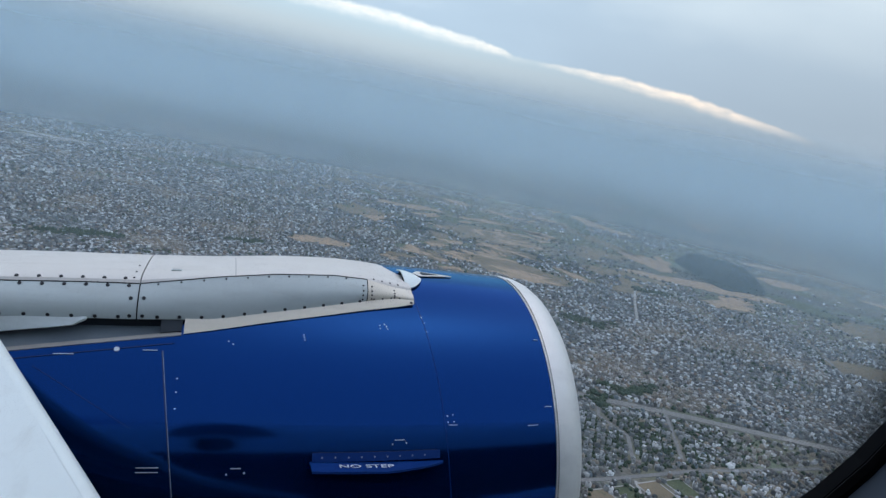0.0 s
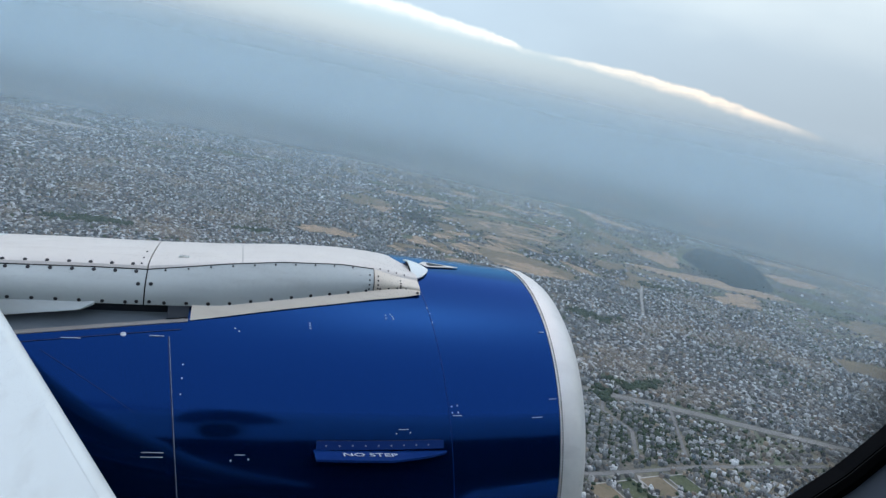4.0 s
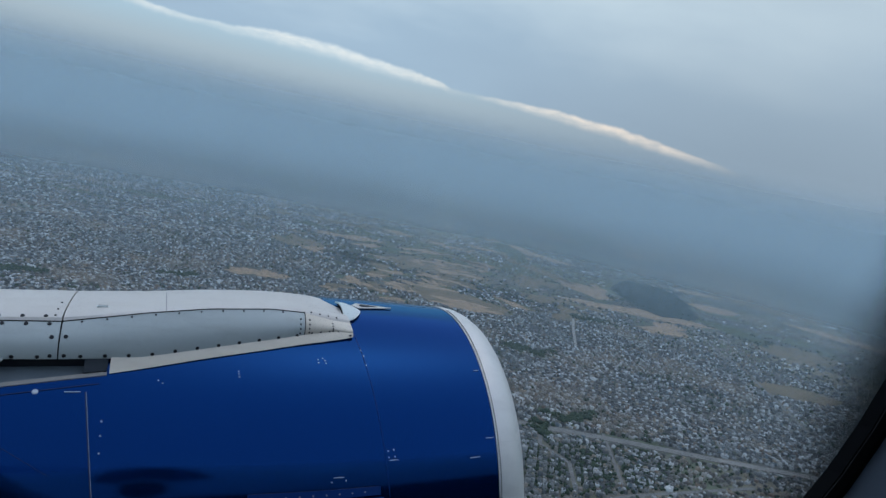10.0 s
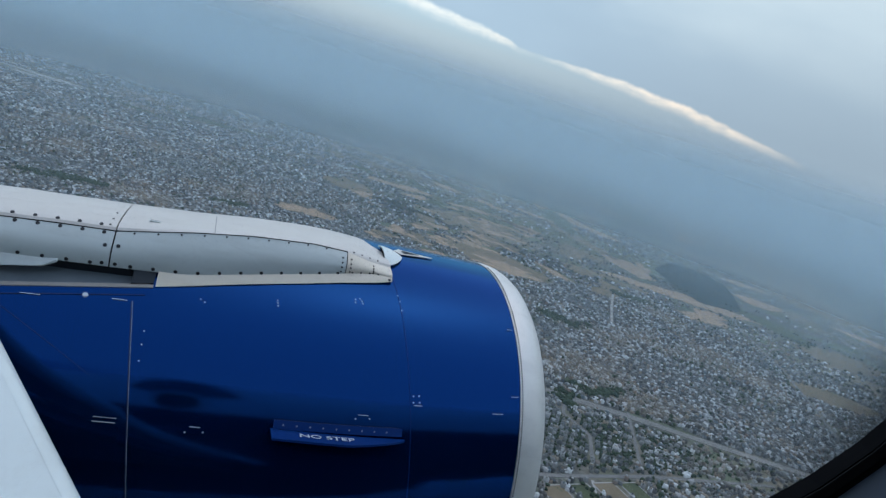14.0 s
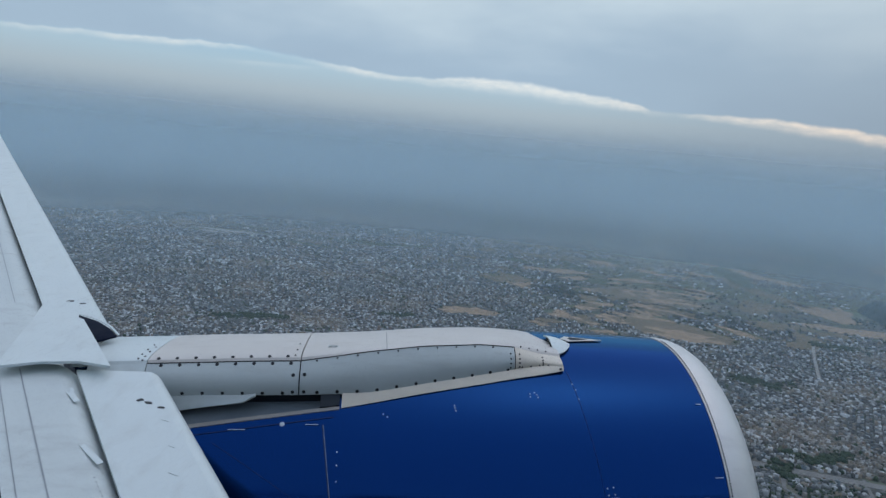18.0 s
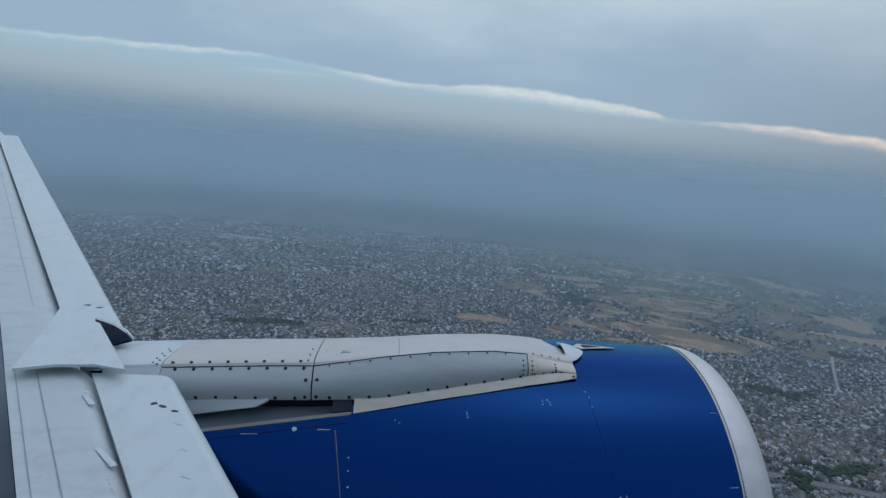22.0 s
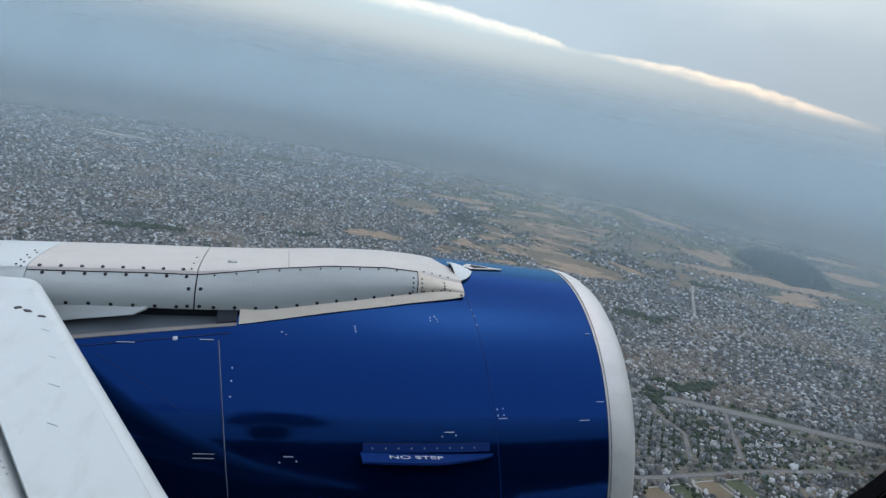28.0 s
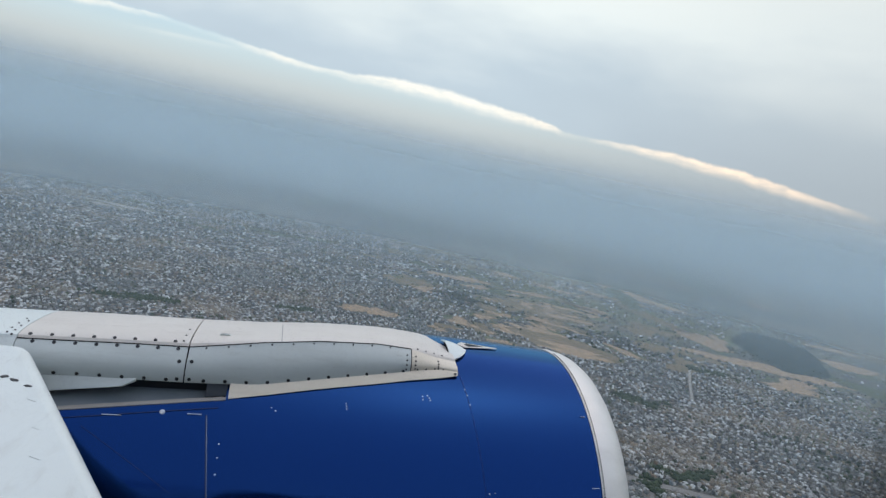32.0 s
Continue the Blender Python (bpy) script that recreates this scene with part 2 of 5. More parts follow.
def cloud_sky():
    """Distant sky: a pale gap under a grey cloud sheet, its sunlit rim, and dust along the horizon."""
    m = Nodes("distant_sky")
    p = m.coord()
    s = m.add("SeparateXYZ")
    m.put(s.inputs[0], p)
    flat = m.math('SQRT', m.math('ADD', m.math('MULTIPLY', s.outputs[0], s.outputs[0]), m.math('MULTIPLY', s.outputs[1], s.outputs[1])))
    el = m.math('MULTIPLY', m.math('ARCTAN2', m.math('SUBTRACT', s.outputs[2], HEIGHT), flat), 57.2958)
    az = m.math('MULTIPLY', m.math('ARCTAN2', s.outputs[0], s.outputs[1]), 57.2958)
    place = m.span(az, -34.0, 50.0)

    def along_az(pairs):
        """A quantity that changes with the bearing: (degrees, 0 to 1)."""
        return m.ramp(place, [((a + 34.0) / 84.0, (f, f, f)) for a, f in pairs])

    RIM_EL = ((-34, 5.6), (-24, 6.15), (-18, 6.5), (-11.5, 6.8), (-8, 6.5), (-4, 6.2), (0, 5.9), (3.5, 6.0), (6.5, 6.32), (12, 6.2), (16, 5.85), (20.4, 5.35), (21.2, 4.95), (23, 4.9), (26, 5.0), (30, 4.95), (34, 4.6), (39, 4.0), (43.5, 3.15), (50, 1.8))
    GLOW = ((-34, 0.2), (-24, 0.45), (-18, 0.75), (-13, 0.5), (-10.5, 0.12), (-7, 0.2), (-4, 0.6), (-2, 0.75), (1, 0.5), (4, 0.65), (7, 1.0), (13, 0.95), (18, 0.9), (20.3, 0.8), (21.2, 0.2), (23, 0.08), (25, 0.45), (28, 0.7), (34, 0.8), (39, 0.7), (42.5, 0.3), (45, 0.0))
    DEPTH = ((-34, 0.25), (-18, 0.5), (-10, 0.3), (-3, 0.55), (1, 0.4), (7, 0.95), (13, 1.0), (18, 0.8), (20.4, 0.5), (24, 0.35), (30, 0.75), (37, 0.8), (44, 0.5))
    rim = m.math('MULTIPLY', along_az([(a, e / 8.0) for a, e in RIM_EL]), 8.0)
    v = m.add("CombineXYZ")
    m.put(v.inputs[0], az), m.put(v.inputs[1], m.math('MULTIPLY', el, 3.0))
    along = m.add("CombineXYZ")
    m.put(along.inputs[0], az)
    rim = m.math('ADD', rim, m.span(m.noise(0.16, 5, 0.62, along.outputs[0]), 0.3, 0.7, -0.13, 0.13))
    rim = m.math('ADD', rim, m.span(m.noise(0.75, 3, 0.6, along.outputs[0]), 0.3, 0.7, -0.07, 0.07))
    d = m.math('SUBTRACT', el, rim)
    soft = m.noise(0.05, 4, 0.55, v.outputs[0])
    gap = m.ramp(m.span(el, -2.0, 7.0), [(0.0, (0.19, 0.265, 0.35)), (0.22, (0.215, 0.30, 0.39)), (0.44, (0.29, 0.38, 0.475)), (0.66, (0.40, 0.505, 0.59)), (0.83, (0.41, 0.565, 0.685)), (1.0, (0.37, 0.57, 0.74))])
    sheet_ = m.ramp(m.span(m.math('ADD', el, m.span(soft, 0.3, 0.7, -3.0, 3.0)), 3.0, 24.0), [(0.0, (0.34, 0.47, 0.62)), (0.22, (0.38, 0.52, 0.67)), (0.55, (0.59, 0.73, 0.84)), (1.0, (0.68, 0.80, 0.88))])
    sheet_ = m.mix(m.span(az, 15.0, 60.0, 0.0, 0.45, True), sheet_, (0.50, 0.60, 0.70))
    over = m.span(d, -0.12, 0.25, 0.0, 1.0, True)
    c = m.mix(over, gap, sheet_)
    c = m.mix(m.math('MULTIPLY', m.span(az, 10.0, 50.0, 0.0, 0.80, True), m.span(el, 3.0, 15.0, 1.0, 0.25, True)), c, (0.25, 0.33, 0.42))
    q = m.math('DIVIDE', d, along_az(DEPTH))
    body = m.math('MULTIPLY', m.span(q, -1.25, -0.15, 0.0, 1.0, True), m.span(q, -0.14, 0.28, 1.0, 0.0, True))
    fray = m.span(m.noise(0.55, 5, 0.62, v.outputs[0]), 0.36, 0.60, 0.55, 1.0)
    strip = m.math('MULTIPLY', m.math('MULTIPLY', body, fray), m.math('MULTIPLY', along_az(GLOW), 0.86))
    low = m.math('SUBTRACT', el, m.span(az, -16.0, -4.0, 5.5, 6.0))
    wisp = m.math('MULTIPLY', m.span(low, -0.45, -0.05, 0.0, 1.0, True), m.span(low, -0.05, 0.12, 1.0, 0.0, True))
    wisp = m.math('MULTIPLY', m.math('MULTIPLY', wisp, fray), m.math('MULTIPLY', m.span(az, -15.0, -10.0, 0.0, 0.16, True), m.span(az, -8.0, -3.0, 1.0, 0.0, True)))
    strip = m.math('MAXIMUM', strip, wisp)
    warm = m.mix(m.span(az, 15.0, 35.0), (0.84, 0.88, 0.89), (1.05, 0.91, 0.78))
    c = m.mix(strip, c, warm)
    e = m.add("Emission")
    m.put(e.inputs[0], c)
    m.t.links.new(e.outputs[0], m.out.inputs[0])
    return m.mat


def ground_mat():
    m = Nodes("city_ground")
    big, mid = m.noise(0.0013, 5, 0.6), m.noise(0.010, 5, 0.65)
    fine = m.noise(0.11, 4, 0.7)
    c = m.ramp(fine, [(0.30, (0.045, 0.048, 0.05)), (0.5, (0.095, 0.095, 0.09)), (0.72, (0.18, 0.175, 0.16))])
    c = m.mix(m.span(mid, 0.50, 0.62, 0.0, 0.8), c, (0.075, 0.095, 0.055))
    c = m.mix(m.span(big, 0.48, 0.58, 0.0, 0.75), c, (0.24, 0.205, 0.15))
    c = m.mix(m.span(m.noise(0.0045, 6, 0.72), 0.50, 0.62, 0.0, 0.75), c, (0.125, 0.155, 0.095))
    fleck = m.noise(0.03, 5, 0.75)
    c = m.mix(m.span(fleck, 0.58, 0.66, 0.0, 0.55), c, (0.36, 0.345, 0.31))
    c = m.mix(m.span(fleck, 0.44, 0.34, 0.0, 0.8), c, (0.045, 0.055, 0.045))
    return m.done(c, 0.95, spec=0.1)


def earth(name, a, b, scale=0.02, c=None):
    m = Nodes(name)
    col = m.mix(m.span(m.noise(scale, 6, 0.65), 0.35, 0.65), a, b)
    if c:
        col = m.mix(m.span(m.noise(scale * 3.1, 5, 0.6), 0.55, 0.7), col, c)
    return m.done(col, 0.95, normal=m.bump(m.noise(0.4, 4), 0.4, 0.5), spec=0.1)


def building_mat(name="rendered_masonry"):
    m = Nodes(name)
    r = m.add("NewGeometry").outputs["Random Per Island"]
    c = m.ramp(r, [(0.0, (0.05, 0.053, 0.055)), (0.22, (0.115, 0.117, 0.117)), (0.42, (0.22, 0.22, 0.215)), (0.56, (0.15, 0.145, 0.13)),
                   (0.64, (0.38, 0.38, 0.375)), (0.74, (0.18, 0.13, 0.10)), (0.78, (0.48, 0.49, 0.49)), (0.85, (0.13, 0.165, 0.19)), (0.89, (0.27, 0.22, 0.165)), (0.945, (0.64, 0.65, 0.65))], hard=True)
    c = m.mix(m.span(m.noise(0.35, 4, 0.7), 0.45, 0.7, 0.0, 0.5), c, (0.12, 0.115, 0.105))
    quarter = m.noise(0.0045, 4, 0.6)
    c = m.mix(m.span(quarter, 0.52, 0.68, 0.0, 0.45), c, (0.33, 0.26, 0.19))
    c = m.mix(m.span(quarter, 0.48, 0.34, 0.0, 0.45), c, (0.16, 0.18, 0.185))
    return m.done(c, 0.9, spec=0.2)


def leaf_mat():
    m = Nodes("foliage")
    r = m.add("NewGeometry").outputs["Random Per Island"]
    c = m.ramp(r, [(0.0, (0.020, 0.037, 0.022)), (0.5, (0.035, 0.058, 0.032)), (1.0, (0.060, 0.082, 0.044))])
    c = m.mix(m.span(m.noise(0.6, 4, 0.7), 0.4, 0.7, 0.0, 0.6), c, (0.02, 0.035, 0.018))
    return m.done(c, 0.8, normal=m.bump(m.noise(1.5, 4), 0.8, 0.6), spec=0.15)


def single_mat(name, stops):
    m = Nodes(name)
    c = m.ramp(m.add("ObjectInfo").outputs["Random"], stops, hard=True)
    c = m.mix(m.span(m.noise(0.9, 4, 0.7), 0.45, 0.7, 0.0, 0.5), c, (0.13, 0.12, 0.11))
    return m.done(c, 0.9, spec=0.2)


HOUSE_ONE = single_mat("painted_render", [(0.0, (0.34, 0.33, 0.31)), (0.25, (0.24, 0.225, 0.20)), (0.45, (0.46, 0.45, 0.435)), (0.62, (0.19, 0.186, 0.18)), (0.78, (0.30, 0.235, 0.185)), (0.92, (0.60, 0.60, 0.585))])
ROOF_ONE = single_mat("roof_concrete", [(0.0, (0.28, 0.275, 0.26)), (0.4, (0.36, 0.35, 0.33)), (0.75, (0.20, 0.195, 0.19))])
GROUND, TAN = ground_mat(), earth("bare_sandy_soil", (0.42, 0.285, 0.19), (0.24, 0.19, 0.135), 0.05, (0.13, 0.13, 0.085))
BROWN = earth("dry_field_soil", (0.15, 0.125, 0.085), (0.20, 0.16, 0.11), 0.012, (0.09, 0.10, 0.06))
SCRUB = earth("dry_scrub_land", (0.13, 0.125, 0.08), (0.085, 0.105, 0.06), 0.02, (0.17, 0.15, 0.105))
GRASS = earth("park_grass", (0.06, 0.078, 0.045), (0.10, 0.112, 0.065), 0.03, (0.05, 0.06, 0.035))
SAND = earth("worn_playing_field", (0.36, 0.28, 0.19), (0.22, 0.19, 0.13), 0.05, (0.12, 0.13, 0.08))
WATER = earth("green_lake_water", (0.008, 0.026, 0.028), (0.012, 0.032, 0.032), 0.006)
BALLAST = earth("railway_ballast", (0.20, 0.195, 0.185), (0.26, 0.25, 0.235), 0.05, (0.19, 0.185, 0.17))
ASPHALT = earth("worn_asphalt", (0.15, 0.15, 0.145), (0.21, 0.205, 0.195), 0.04)
PALE = earth("pale_concrete", (0.38, 0.37, 0.35), (0.29, 0.28, 0.265), 0.03)
HOUSE, LEAF, GLASS, SKY = building_mat(), leaf_mat(), glass(), cloud_sky()


# ---- mesh helpers ----
def part(name, bm, material, parent=None, label="", smooth=False, kind=""):
    me = bpy.data.meshes.new(name)
    bm.to_mesh(me)
    bm.free()
    me.materials.append(material)
    if smooth:
        me.polygons.foreach_set("use_smooth", [True] * len(me.polygons))
        me.set_sharp_from_angle(angle=radians(35))
    ob = new(name, me)
    ob.parent = parent
    return tagged(ob, label=label, kind=kind)


def thing(name, label, category, m=AIR, group="", kind=""):
    ob = new(name)
    ob.matrix_world = m
    return tagged(ob, label, category, group, kind)


def sheet(rows, thick, flip=False):
    """A closed slab over a grid of points; it grows by thick below the surface."""
    bm = bmesh.new()
    P = np.array(rows, float)
    n, k = P.shape[:2]
    du, dv = np.gradient(P, axis=0), np.gradient(P, axis=1)
    N = np.cross(du, dv)
    N /= np.linalg.norm(N, axis=2, keepdims=True) + 1e-12
    if flip:
        N = -N
    top = [[bm.verts.new(P[i, j]) for j in range(k)] for i in range(n)]
    low = [[bm.verts.new(P[i, j] - N[i, j] * thick) for j in range(k)] for i in range(n)]
    for i in range(n - 1):
        for j in range(k - 1):
            bm.faces.new((top[i][j], top[i + 1][j], top[i + 1][j + 1], top[i][j + 1]))
            bm.faces.new((low[i][j], low[i][j + 1], low[i + 1][j + 1], low[i + 1][j]))
    for i in range(n - 1):
        for j in (0, k - 1):
            bm.faces.new((top[i][j], low[i][j], low[i + 1][j], top[i + 1][j]))
    for j in range(k - 1):
        for i in (0, n - 1):
            bm.faces.new((top[i][j], top[i][j + 1], low[i][j + 1], low[i][j]))
    bmesh.ops.recalc_face_normals(bm, faces=bm.faces)
    return bm


def box(cx, cy, cz, sx, sy, sz, bevel=0.0):
    bm = bmesh.new()
    bmesh.ops.create_cube(bm, size=1, matrix=Matrix.Translation((cx, cy, cz)) @ Matrix.Diagonal((sx, sy, sz, 1)))
    if bevel:
        bmesh.ops.bevel(bm, geom=bm.edges[:], offset=bevel, segments=2, affect='EDGES', profile=0.5)
    return bm


# ---- engine ----
AX_Y, AX_Z = 4.06, -1.90          # the engine's axis, in the aircraft's axes
LIP_X = 1.739


def inlet_taper(x):
    """0 over the fan cowl, 1 at the lip, where the nacelle has narrowed and risen."""
    return max(0.0, (x - 0.45) / (LIP_X - 0.45)) ** 2


def axis_z(x):
    return AX_Z + 0.068 * inlet_taper(x)


def nac(x, deg, lift=0.0):
    """A point on the cowl: x along the axis, deg from the top towards the cabin."""
    r = cowl_radius(x) + lift
    return (x, AX_Y - r * math.sin(radians(deg)), axis_z(x) + r * math.cos(radians(deg)))


def cowl_radius(x):
    if x < -0.1:
        return 1.20 - 0.05 * (-0.1 - x) ** 1.2
    return 1.20 - 0.087 * inlet_taper(x)


def ring(xs, a0, a1, step, thick, lift=0.0):
    """A shell of the cowl between two angles, each a number or a function of x."""
    f0, f1 = [a if callable(a) else (lambda x, a=a: a) for a in (a0, a1)]
    n = max(2, int(abs(f1(0) - f0(0)) / step) + 1)
    return sheet([[nac(x, f0(x) + (f1(x) - f0(x)) * j / (n - 1), lift) for j in range(n)] for x in xs], thick, True)


def cowl_edge(x):
    """The upper rim of the reverser cowl, in degrees from the top."""
    return 39.6 + 6.8 * (-0.17 - x) if x > -1.1 else 45.9 + 3.0 * (-1.1 - x)


engine = thing("jet_engine", "blue turbofan nacelle with a bare metal inlet lip, under the wing", "engine")
part("fan_cowl", ring(np.linspace(-0.1785, 0.88, 14), 21, 312, 3, 0.012), BLUE, engine, "glossy blue fan cowl door", True)
part("fan_cowl_front", ring(np.linspace(0.88, 1.049, 4), 0, 360, 3, 0.012), BLUE, engine, "glossy blue front of the fan cowl", True)
part("inlet_cowl", ring(np.linspace(1.049, LIP_X - 0.002, 16), 0, 360, 3, 0.012), BLUE, engine, "glossy blue inlet cowl", True)
part("reverser_cowl", ring(np.linspace(-2.6, -0.1785, 18), cowl_edge, lambda x: 360 - cowl_edge(x), 3, 0.012), BLUE, engine, "glossy blue thrust reverser cowl", True)
part("inner_barrel", ring(np.linspace(-2.6, 1.72, 20), 24, 312, 4, 0.02, -0.05), SEALANT, engine, "dark inner barrel")
prof = [(1.740, 1.1125), (1.78, 1.106), (1.83, 1.090), (1.875, 1.066), (1.915, 1.034), (1.943, 0.998), (1.957, 0.962), (1.960, 0.928), (1.947, 0.896), (1.91, 0.872), (1.84, 0.852), (1.75, 0.840)]


def lip_ring(rows, n):
    return [[(x, AX_Y - r * math.sin(radians(d)), -1.832 + 0.03 * min(1.0, (x - 1.74) / 0.2) + r * math.cos(radians(d))) for d in np.linspace(0, 360, n)] for x, r in rows]


part("inlet_lip", sheet(lip_ring(prof, 121), 0.004), STEEL, engine, "bare satin metal inlet lip", True)
part("inlet_duct", sheet(lip_ring(((1.748, 0.838), (1.4, 0.82), (0.9, 0.82)), 61), 0.004, True), PANEL, engine, "grey acoustic inlet duct", True)
fan = bmesh.new()
bmesh.ops.create_cone(fan, cap_ends=True, segments=48, radius1=0.81, radius2=0.1, depth=0.25, matrix=Matrix.Translation((0.95, AX_Y, AX_Z)) @ Matrix.Rotation(radians(90), 4, 'Y'))
part("fan_disc", fan, RECESS, engine, "dark fan at the back of the inlet")

# ---- pylon ----
# stations along x: cowl edge, panel foot, panel head, crest
PYLON = [(-1.60, 3.24, -1.16, 3.37, -0.985, 3.43, -0.835, -0.79), (-1.12, 3.234, -1.103, 3.376, -0.953, 3.426, -0.803, -0.760), (-0.86, 3.244, -1.075, 3.372, -0.940, 3.422, -0.790, -0.742), (-0.61, 3.265, -1.033, 3.358, -0.931, 3.408, -0.773, -0.728),
         (-0.37, 3.293, -0.993, 3.351, -0.922, 3.401, -0.763, -0.715), (-0.17, 3.302, -0.975, 3.351, -0.912, 3.401, -0.730, -0.701),
         (-0.03, 3.323, -0.955, 3.353, -0.908, 3.403, -0.706, -0.692), (0.25, 3.380, -0.912, 3.408, -0.870, 3.458, -0.681, -0.672),
         (0.555, 3.443, -0.873, 3.476, -0.831, 3.526, -0.677, -0.668), (0.74, 3.486, -0.848, 3.520, -0.807, 3.570, -0.694, -0.676),
         (0.90, 3.520, -0.831, 3.560, -0.790, 3.616, -0.735, -0.696), (1.012, 3.549, -0.815, 3.560, -0.796, 3.640, -0.752, -0.716)]


def station(x):
    xs = [s[0] for s in PYLON]
    return [float(np.interp(x, xs, [s[k] for s in PYLON])) for k in range(1, 8)]


def top_profile(a, hy, hz, cz):
    """Across the top from the near edge (a = 0) over the crest (90) down the far flank (180)."""
    s, c = math.sin(radians(a)), math.cos(radians(a))
    if a <= 90:
        return (hy + 0.42 * (1 - c), hz + (cz - hz) * max(s, 0.0) ** 0.7)
    return (hy + 0.42 - 0.55 * c, -1.0 + (cz + 1.0) * max(s, 0.0))


def pylon_strip(x0, x1, which, lift=0.0, n=14):
    rows = []
    for x in np.linspace(x0, x1, n):
        ey, ez, fy, fz, hy, hz, cz = station(x)
        if which == "apron":
            row = [(ey, ez), ((ey + fy) / 2, (ez + fz) / 2 + 0.004), (fy, fz)]
        elif which == "side":
            row = [(fy + (hy - fy) * k / 6 - 0.028 * math.sin(math.pi * k / 6), fz + (hz - fz) * k / 6) for k in range(7)]
        else:
            row = [top_profile(a, hy, hz, cz) for a in range(0, 181, 12)]
        rows.append([(x, y - lift * 0.6, z + lift) for y, z in row])
    return sheet(rows, 0.012)


pylon = thing("engine_pylon", "cream and grey pylon fairing with dark screw heads", "pylon")
nose_panel = part("nose_panel", pylon_strip(0.742, 1.012, "side"), CREAM_NOSE, pylon, "cream nose panel", True)
front_side = part("front_side_panel", pylon_strip(-0.366, 0.738, "side"), PANEL, pylon, "pale grey side panel", True)
rear_side = part("rear_side_panel", pylon_strip(-1.118, -0.372, "side"), PANEL, pylon, "pale grey side panel", True)
part("aft_side_panel", pylon_strip(-1.40, -1.122, "side"), WHITE, pylon, "white panel below the leading edge", True)
front_top = part("front_top_panel", pylon_strip(-0.366, 1.012, "top"), CREAM, pylon, "cream top fairing", True)
rear_top = part("rear_top_panel", pylon_strip(-1.118, -0.372, "top"), CREAM, pylon, "cream top fairing", True)
aft_top = part("aft_top_panel", pylon_strip(-1.48, -1.122, "top"), WHITE, pylon, "white top fairing", True)
part("apron", pylon_strip(-0.156, 1.012, "apron", 0.006), CREAM_NOSE, pylon, "cream skirt lying on the cowl", True)
part("core", pylon_strip(-1.4, 0.98, "top", -0.03, 12), RECESS, pylon)


# screws, markings and small fittings
def disc(r, h, n=8):
    bm = bmesh.new()
    bmesh.ops.create_cone(bm, cap_ends=True, segments=n, radius1=r, radius2=r * 0.8, depth=h, matrix=Matrix.Translation((0, 0, h / 2)))
    return bm


def mesh_of(name, bm, mat):
    me = bpy.data.meshes.new(name)
    bm.to_mesh(me)
    bm.free()
    me.materials.append(mat)
    return me


SCREW = mesh_of("screw", disc(0.0095, 0.004), BOLT)
SMALL = mesh_of("rivet", disc(0.0055, 0.003), BOLT)
SPOT = mesh_of("dot", disc(0.0042, 0.0015), MARK)
FAINT = mesh_of("rivet", disc(0.0045, 0.0015), SEAM)
BIGSPOT = mesh_of("cap_plug", disc(0.013, 0.004, 12), MARK)


def pin(name, me, place, normal, parent):
    ob = new(name, me)
    ob.parent = parent
    ob.matrix_local = Matrix.Translation(place) @ Vector(normal).to_track_quat('Z', 'Y').to_matrix().to_4x4()
    return ob


def side_point(x, k, out=0.0):
    """k: 0 the foot of the side panel, 1 its head."""
    ey, ez, fy, fz, hy, hz, cz = station(x)
    p = Vector((x, fy + (hy - fy) * k - 0.028 * math.sin(math.pi * k), fz + (hz - fz) * k))
    n = Vector((0, -(hz - fz), (hy - fy) - 0.028 * math.pi * math.cos(math.pi * k))).normalized()
    return p + n * out, n


def top_point(x, a):
    ey, ez, fy, fz, hy, hz, cz = station(x)
    return Vector((x, *top_profile(a, hy, hz, cz))), Vector((0, -0.5, 0.86))


for x in np.arange(-1.05, -0.40, 0.0905):
    pin("screw", SCREW, *side_point(x, 0.94), rear_side)
    pin("screw", SCREW, *top_point(x - 0.02, 17), rear_top)
for x in np.arange(-1.03, -0.42, 0.097):
    pin("screw", SCREW, *side_point(x, 0.07), rear_side)
for x in np.arange(-0.29, 0.72, 0.101):
    pin("screw", SMALL, *side_point(x, 0.95), front_side)
for x in np.arange(-0.28, 0.72, 0.098):
    pin("screw", SCREW, *side_point(x, 0.07), front_side)
for x in (-0.40, -0.345):
    for k in (0.10, 0.62):
        pin("screw", SCREW, *side_point(x, k), rear_side if x < -0.37 else front_side)
for a in (20, 40, 60):
    pin("screw", SMALL, *top_point(-0.40, a), rear_top)
for k in np.arange(0.15, 0.95, 0.2):
    pin("screw", SMALL, *side_point(0.715, k), front_side)
    pin("rivet", SMALL, *side_point(0.765, k), nose_panel)
    pin("rivet", SMALL, *side_point(0.90, k), nose_panel)
for a in (12, 28, 44, 60):
    pin("rivet", SMALL, *top_point(-1.145, a), aft_top)
    pin("rivet", SMALL, *top_point(-1.17, a + 8), aft_top)
pin("corner_screw", SCREW, (0.995, 3.549, -0.801), (0, -0.6, 0.8), pylon)


def bar(x0, x1, d0, d1, mat, name, parent, lift=0.0025, thick=0.002, label=""):
    """A thin patch lying on the cowl."""
    k = max(2, int(abs(d1 - d0) / 3) + 2)
    return part(name, sheet([[nac(x, d, lift) for d in np.linspace(d0, d1, k)] for x in np.linspace(x0, x1, 4)], thick), mat, parent, label)


